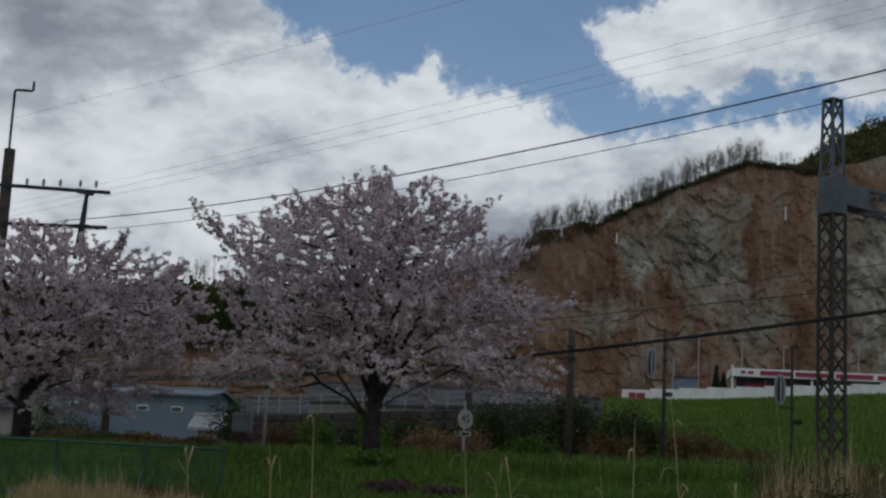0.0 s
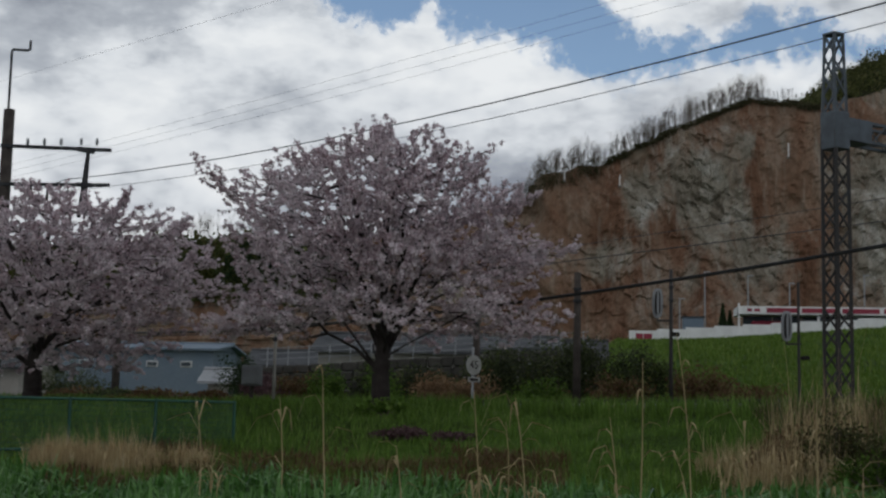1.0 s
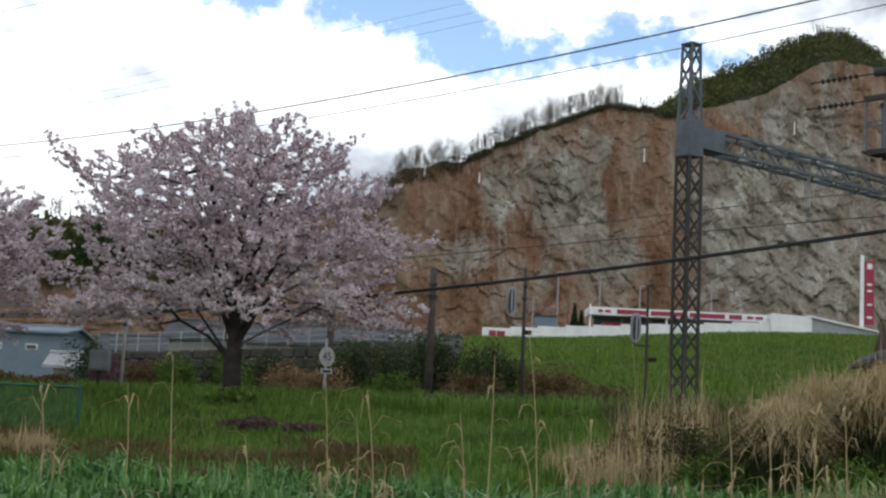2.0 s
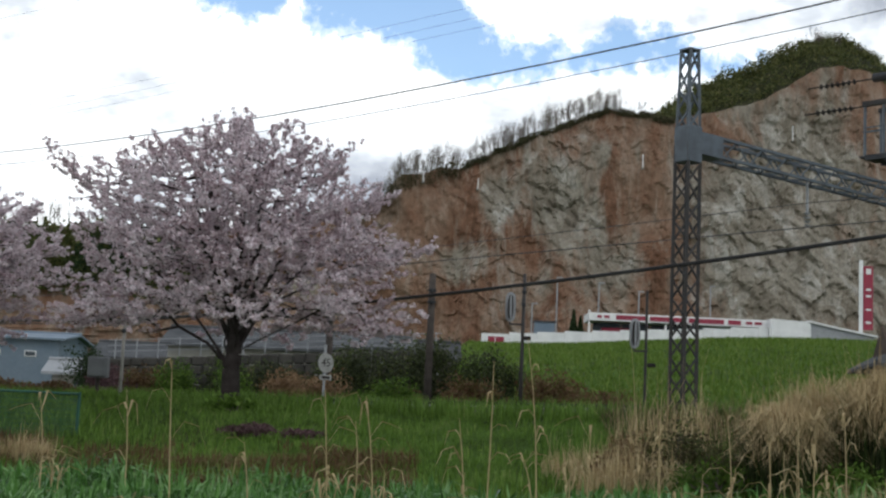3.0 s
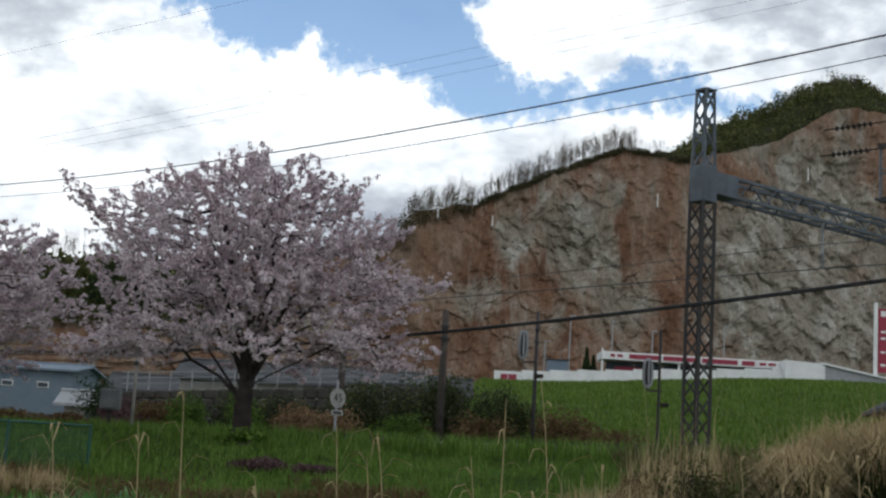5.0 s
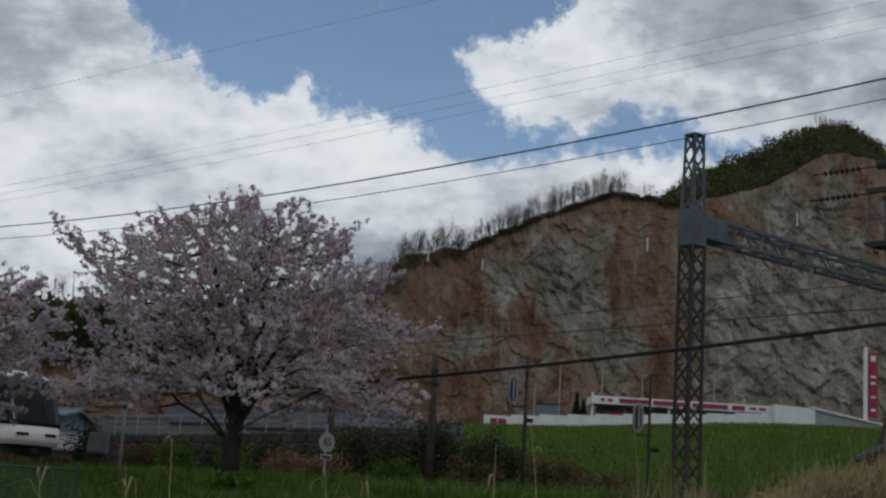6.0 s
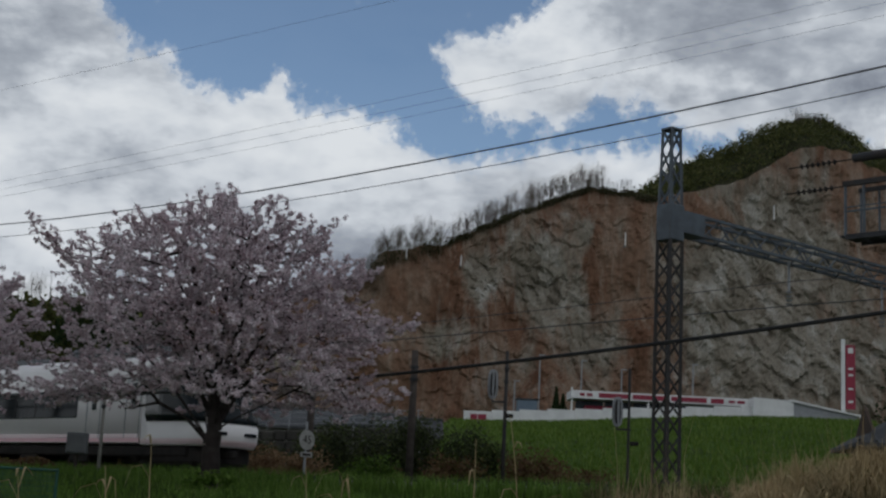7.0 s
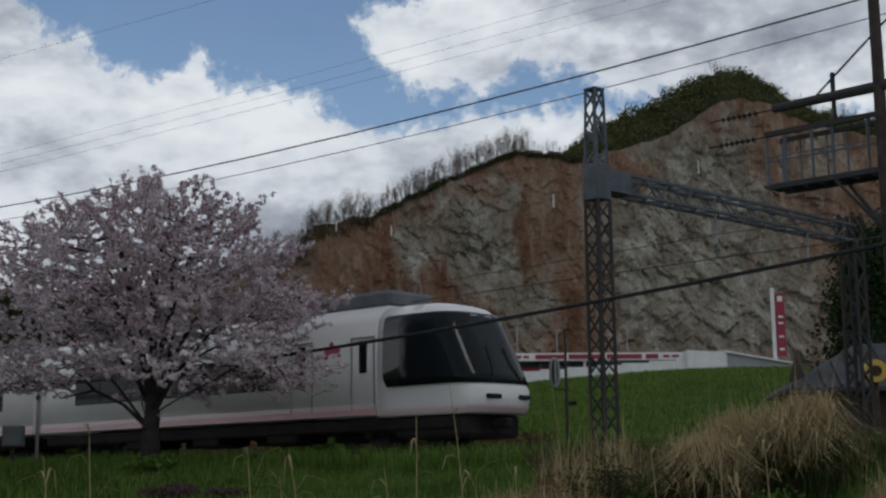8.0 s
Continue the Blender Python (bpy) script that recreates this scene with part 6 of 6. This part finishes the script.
def build_gantry():
    """Work platform on a post beyond the tracks, running along the line."""
    t = thing("service_platform", on_track(13.6, 5.5, 2.0), "dark steel service platform with railings on a post", "platform")

    def at(s, z, off=0.0):
        return on_track(s, 5.5 + off, z) - on_track(13.6, 5.5, 2.0)
    g = Geo()
    for off in (0.0, 0.9):
        g.bar(at(10.97, 9.48, off), at(16.0, 9.48, off), 0.10, 0.14)
    for i in range(11):
        s = 11.0 + 0.5 * i
        g.bar(at(s, 9.52, 0), at(s, 9.52, 0.9), 0.42, 0.05)
    part("deck", g, DARK_STEEL, t, "dark deck plates")
    for s in (10.95, 11.5, 12.3, 12.9, 13.9, 15.2):
        for off in (0.0, 0.9):
            g = Geo()
            g.bar(at(s, 9.5, off), at(s, 10.98, off), 0.065 if off == 0.0 else 0.05)
            part("post", g, STEEL, t)
    for z, w in ((10.2, 0.045), (10.32, 0.03)):
        g = Geo()
        g.bar(at(10.9, z), at(16, z), w)
        part("rail", g, STEEL, t)
    g = Geo()
    g.bar(at(10.9, 10.98), at(16.0, 10.98), 0.12, 0.14)
    g.bar(at(10.9, 10.98, 0.9), at(16.0, 10.98, 0.9), 0.10, 0.12)
    part("top_beam", g, RUST, t)
    g = Geo()
    g.tube([at(11.2, 11.68), at(14.6, 11.72)], [0.12, 0.15], 10)
    part("horizontal_tube", g, RUST, t, "thick weathered tube")
    for z, s0 in ((11.66, 9.5), (10.92, 9.4)):
        g = Geo()
        g.tube([at(s0 - 0.3, z), at(11.2, z)], 0.02, 6)
        for i in range(7):
            s = s0 + 0.06 + 0.17 * i
            g.tube([at(s, z), at(s + 0.05, z), at(s + 0.1, z)], [0.03, 0.085, 0.03], 8)
        part("insulator_string", g, UNDER, t)
    g = Geo()
    g.tube([at(14.3, 1.2), at(14.3, 14.6)], [0.19, 0.15], 10)
    part("main_post", g, WOOD_POLE, t)
    g = Geo()
    g.bar(at(13.0, 10.9), at(13.0, 12.35), 0.10)
    part("upright", g, DARK_STEEL, t)
    g = Geo()
    g.tube([at(12.3, 11.65), at(14.9, 13.7)], 0.03, 6)
    part("stay", g, DARK_STEEL, t)
    for off in (0.0, 0.9):
        g = Geo()
        g.bar(at(12.9, 9.4, off), at(14.25, 7.7, 0.3), 0.08)
        part("brace", g, DARK_STEEL, t)
    g = Geo()
    ring = [at(14.7 + 0.42 * math.cos(a), 9.0 + 0.65 * math.sin(a)) for a in [math.tau * i / 16 for i in range(16)]]
    g.sweep(None, [ring, [p + ACROSS * 0.7 for p in ring]])
    part("transformer", g, UNDER, t, "black rounded transformer")


build_gantry()


def build_hut():
    t = thing("trackside_hut", (18.9, 46.5, 1.65), "dark timber hut with a grey tiled roof", "hut", turn=-8)
    g = Geo()
    for i in range(20):
        g.box((-3.3 + 0.34 * i + 0.17, -2.0, 1.4), (0.325, 0.05, 3.0))
        g.box((-3.3 + 0.34 * i + 0.17, 2.0, 1.4), (0.325, 0.05, 3.0))
    part("board_wall", g, DARK_WOOD, t, kind="stuff")
    for sx in (-1, 1):
        g = Geo()
        g.slab([(sx * 3.35 - 0.04, -2, -0.1), (sx * 3.35 - 0.04, 2, -0.1), (sx * 3.35 - 0.04, 2, 2.9), (sx * 3.35 - 0.04, 0, 4.15), (sx * 3.35 - 0.04, -2, 2.9)], 0.08, 0)
        part("gable", g, DARK_WOOD, t)
    g = Geo()
    g.slab([(-4.1, -2.6, 2.62), (4.1, -2.6, 2.62), (3.7, 0, 4.25), (-1.3, 0, 4.25)], 0.13, 2)
    g.slab([(-4.1, 2.6, 2.62), (-1.3, 0, 4.25), (3.7, 0, 4.25), (4.1, 2.6, 2.62)], 0.13, 2)
    g.slab([(-4.1, -2.6, 2.62), (-1.3, 0, 4.25), (-4.1, 2.6, 2.62)], 0.13, 2)
    roof = part("roof", g, ROOF, t, "grey tiled hipped roof")
    for i in range(16):
        f = i / 15
        g = Geo()
        x = -4.0 + 8.0 * f
        top = min(1.0, max(0.0, (x + 4.1) / 2.8)) if x < -1.3 else 1.0
        g.tube([(x, -2.62, 2.80), (x, -2.62 + 2.6 * top, 2.80 + 1.63 * top)], 0.045, 6)
        part("tile_row", g, ROOF, roof)
    lamp = thing("yellow_reel", (17.0, 43.6, 4.2), "round yellow drum on a dark bracket", "drum")
    g = Geo()
    g.tube([(-0.05, -0.3, 0.65), (0, 0.2, 0.65)], 0.36, 20)
    drum = part("drum", g, YELLOW, lamp, smooth=False)
    g = Geo()
    g.tube([(-0.06, -0.34, 0.65), (-0.05, -0.3, 0.65)], [0.16, 0.18], 16)
    part("hub", g, DARK_WOOD, drum)
    g = Geo()
    g.box((0, 0, -0.85), (0.16, 0.16, 2.4), 0, 0.02)
    part("bracket", g, DARK_WOOD, lamp)


build_hut()


def dark_tree(x, y, h, r, seed, label):
    rng = np.random.default_rng(seed)
    z = ground_at(x, y)
    t = thing("evergreen_tree", (x, y, z), label, "tree", "evergreens by the hut")
    g = Geo()
    g.tube([(0, 0, -0.3), (0.1, 0, h * 0.45), (0, 0, h * 0.9)], [0.22, 0.14, 0.04], 8)
    for i in range(14):
        f = rng.uniform(0.2, 0.85)
        a = rng.random() * math.tau
        g.tube([(0.05, 0, h * f), (r * 0.7 * math.cos(a), r * 0.7 * math.sin(a), h * f + 0.5)], [0.07, 0.02], 5, False)
    part("trunk", g, BARK, t)
    pts = []
    for _ in range(300):
        f = rng.random()
        a = rng.random() * math.tau
        rr = r * (1.0 - 0.75 * f ** 1.5) * rng.random() ** 0.5
        c = np.array((rr * math.cos(a), rr * math.sin(a), h * (0.15 + 0.85 * f)))
        pts.append(c + rng.normal(0, 1, (45, 3)) * np.array((0.38, 0.38, 0.28)))
    pts = np.concatenate(pts)
    part("crown", leaf_quads(pts, rng.uniform(0.05, 0.14, len(pts)), rng), EVERGREEN, t)


dark_tree(26.9, 59.0, 11.2, 3.0, 84, "dark evergreen tree behind the hut")
dark_tree(24.4, 58.5, 9.4, 2.7, 83, "dark evergreen tree behind the hut")
dark_tree(23.2, 60, 9.6, 2.4, 81, "dark evergreen tree behind the hut")
dark_tree(25.4, 61, 10.5, 2.6, 82, "dark evergreen tree behind the hut")


def build_fence():
    p, q = Vector((-11.9, 26.4, 0)), Vector((-7.55, 31.0, 0))
    p = q + (p - q) * 1.9
    t = thing("mesh_fence", (q.x, q.y, 0.9), "teal green wire mesh fence", "fence")
    o = Vector((q.x, q.y, 0.9))
    n = 6

    def top(f):
        return 1.97 - 0.10 * f
    for i in range(n + 1):
        c = q.lerp(p, i / n)
        g = Geo()
        g.tube([(c.x - o.x, c.y - o.y, 0.3 - o.z), (c.x - o.x, c.y - o.y, top(i / n) + 0.02 - o.z + 0.1)], 0.035, 8)
        part("post", g, GREEN_MESH, t)
    for dz in (0.08, -0.95):
        g = Geo()
        a, b = q.copy(), p.copy()
        a.z, b.z = top(0) + dz, top(1) + dz
        g.tube([a - o, b - o], 0.028, 6)
        part("rail", g, GREEN_MESH, t)
    g = Geo()
    ln = (p - q).length
    for i in range(int(ln / 0.05)):
        c = q.lerp(p, i * 0.05 / ln)
        z = top(i * 0.05 / ln)
        g.bar((c.x - o.x, c.y - o.y, z - 1.1 - o.z), (c.x - o.x, c.y - o.y, z + 0.06 - o.z), 0.008)
    for k2 in range(9):
        a, b = q.copy(), p.copy()
        a.z, b.z = top(0) - 0.05 - 0.11 * k2, top(1) - 0.05 - 0.11 * k2
        g.bar(a - o, b - o, 0.008)
    part("mesh", g, GREEN_MESH, t, kind="stuff")


build_fence()


def grey_cabinet():
    b = on_track(-9.9, -5.0, 0)
    z = ground_at(b.x, b.y)
    t = thing("relay_cabinet", (b.x, b.y, z), "grey relay box on a post beside the track", "cabinet")
    g = Geo()
    g.box((0, 0, 1.05), (0.62, 0.4, 0.66), 0, 0.03)
    body = part("box", g, ROOF_GREY, t)
    g = Geo()
    g.box((0, -0.21, 1.05), (0.52, 0.03, 0.54), 0, 0.01)
    part("door", g, ROOF_GREY, body)
    g = Geo()
    g.tube([(0, 0, -0.2), (0, 0, 0.75)], 0.07, 8)
    part("post", g, WOOD_POLE, t)


grey_cabinet()
pole_at(-9.2, -4.6, 5.4, "grey steel pole beside the cherry tree", 0.06, CONCRETE)


# distant power lines high over the quarry
def far_line(a, b, r):
    wire("power_line", [(a, 2.0), (b, 0)], r, THIN_WIRE, "distant high-voltage power line", "power lines")


far_line((-125.2, 190, 26.7), (74.7, 110, 58.0), 0.014)
far_line((-125.2, 190, 26.2), (74.6, 110, 56.3), 0.014)
far_line((-125.1, 190, 25.6), (74.5, 110, 54.9), 0.014)
far_line((-126.9, 190, 38.0), (75.4, 110, 68.9), 0.016)


motions()
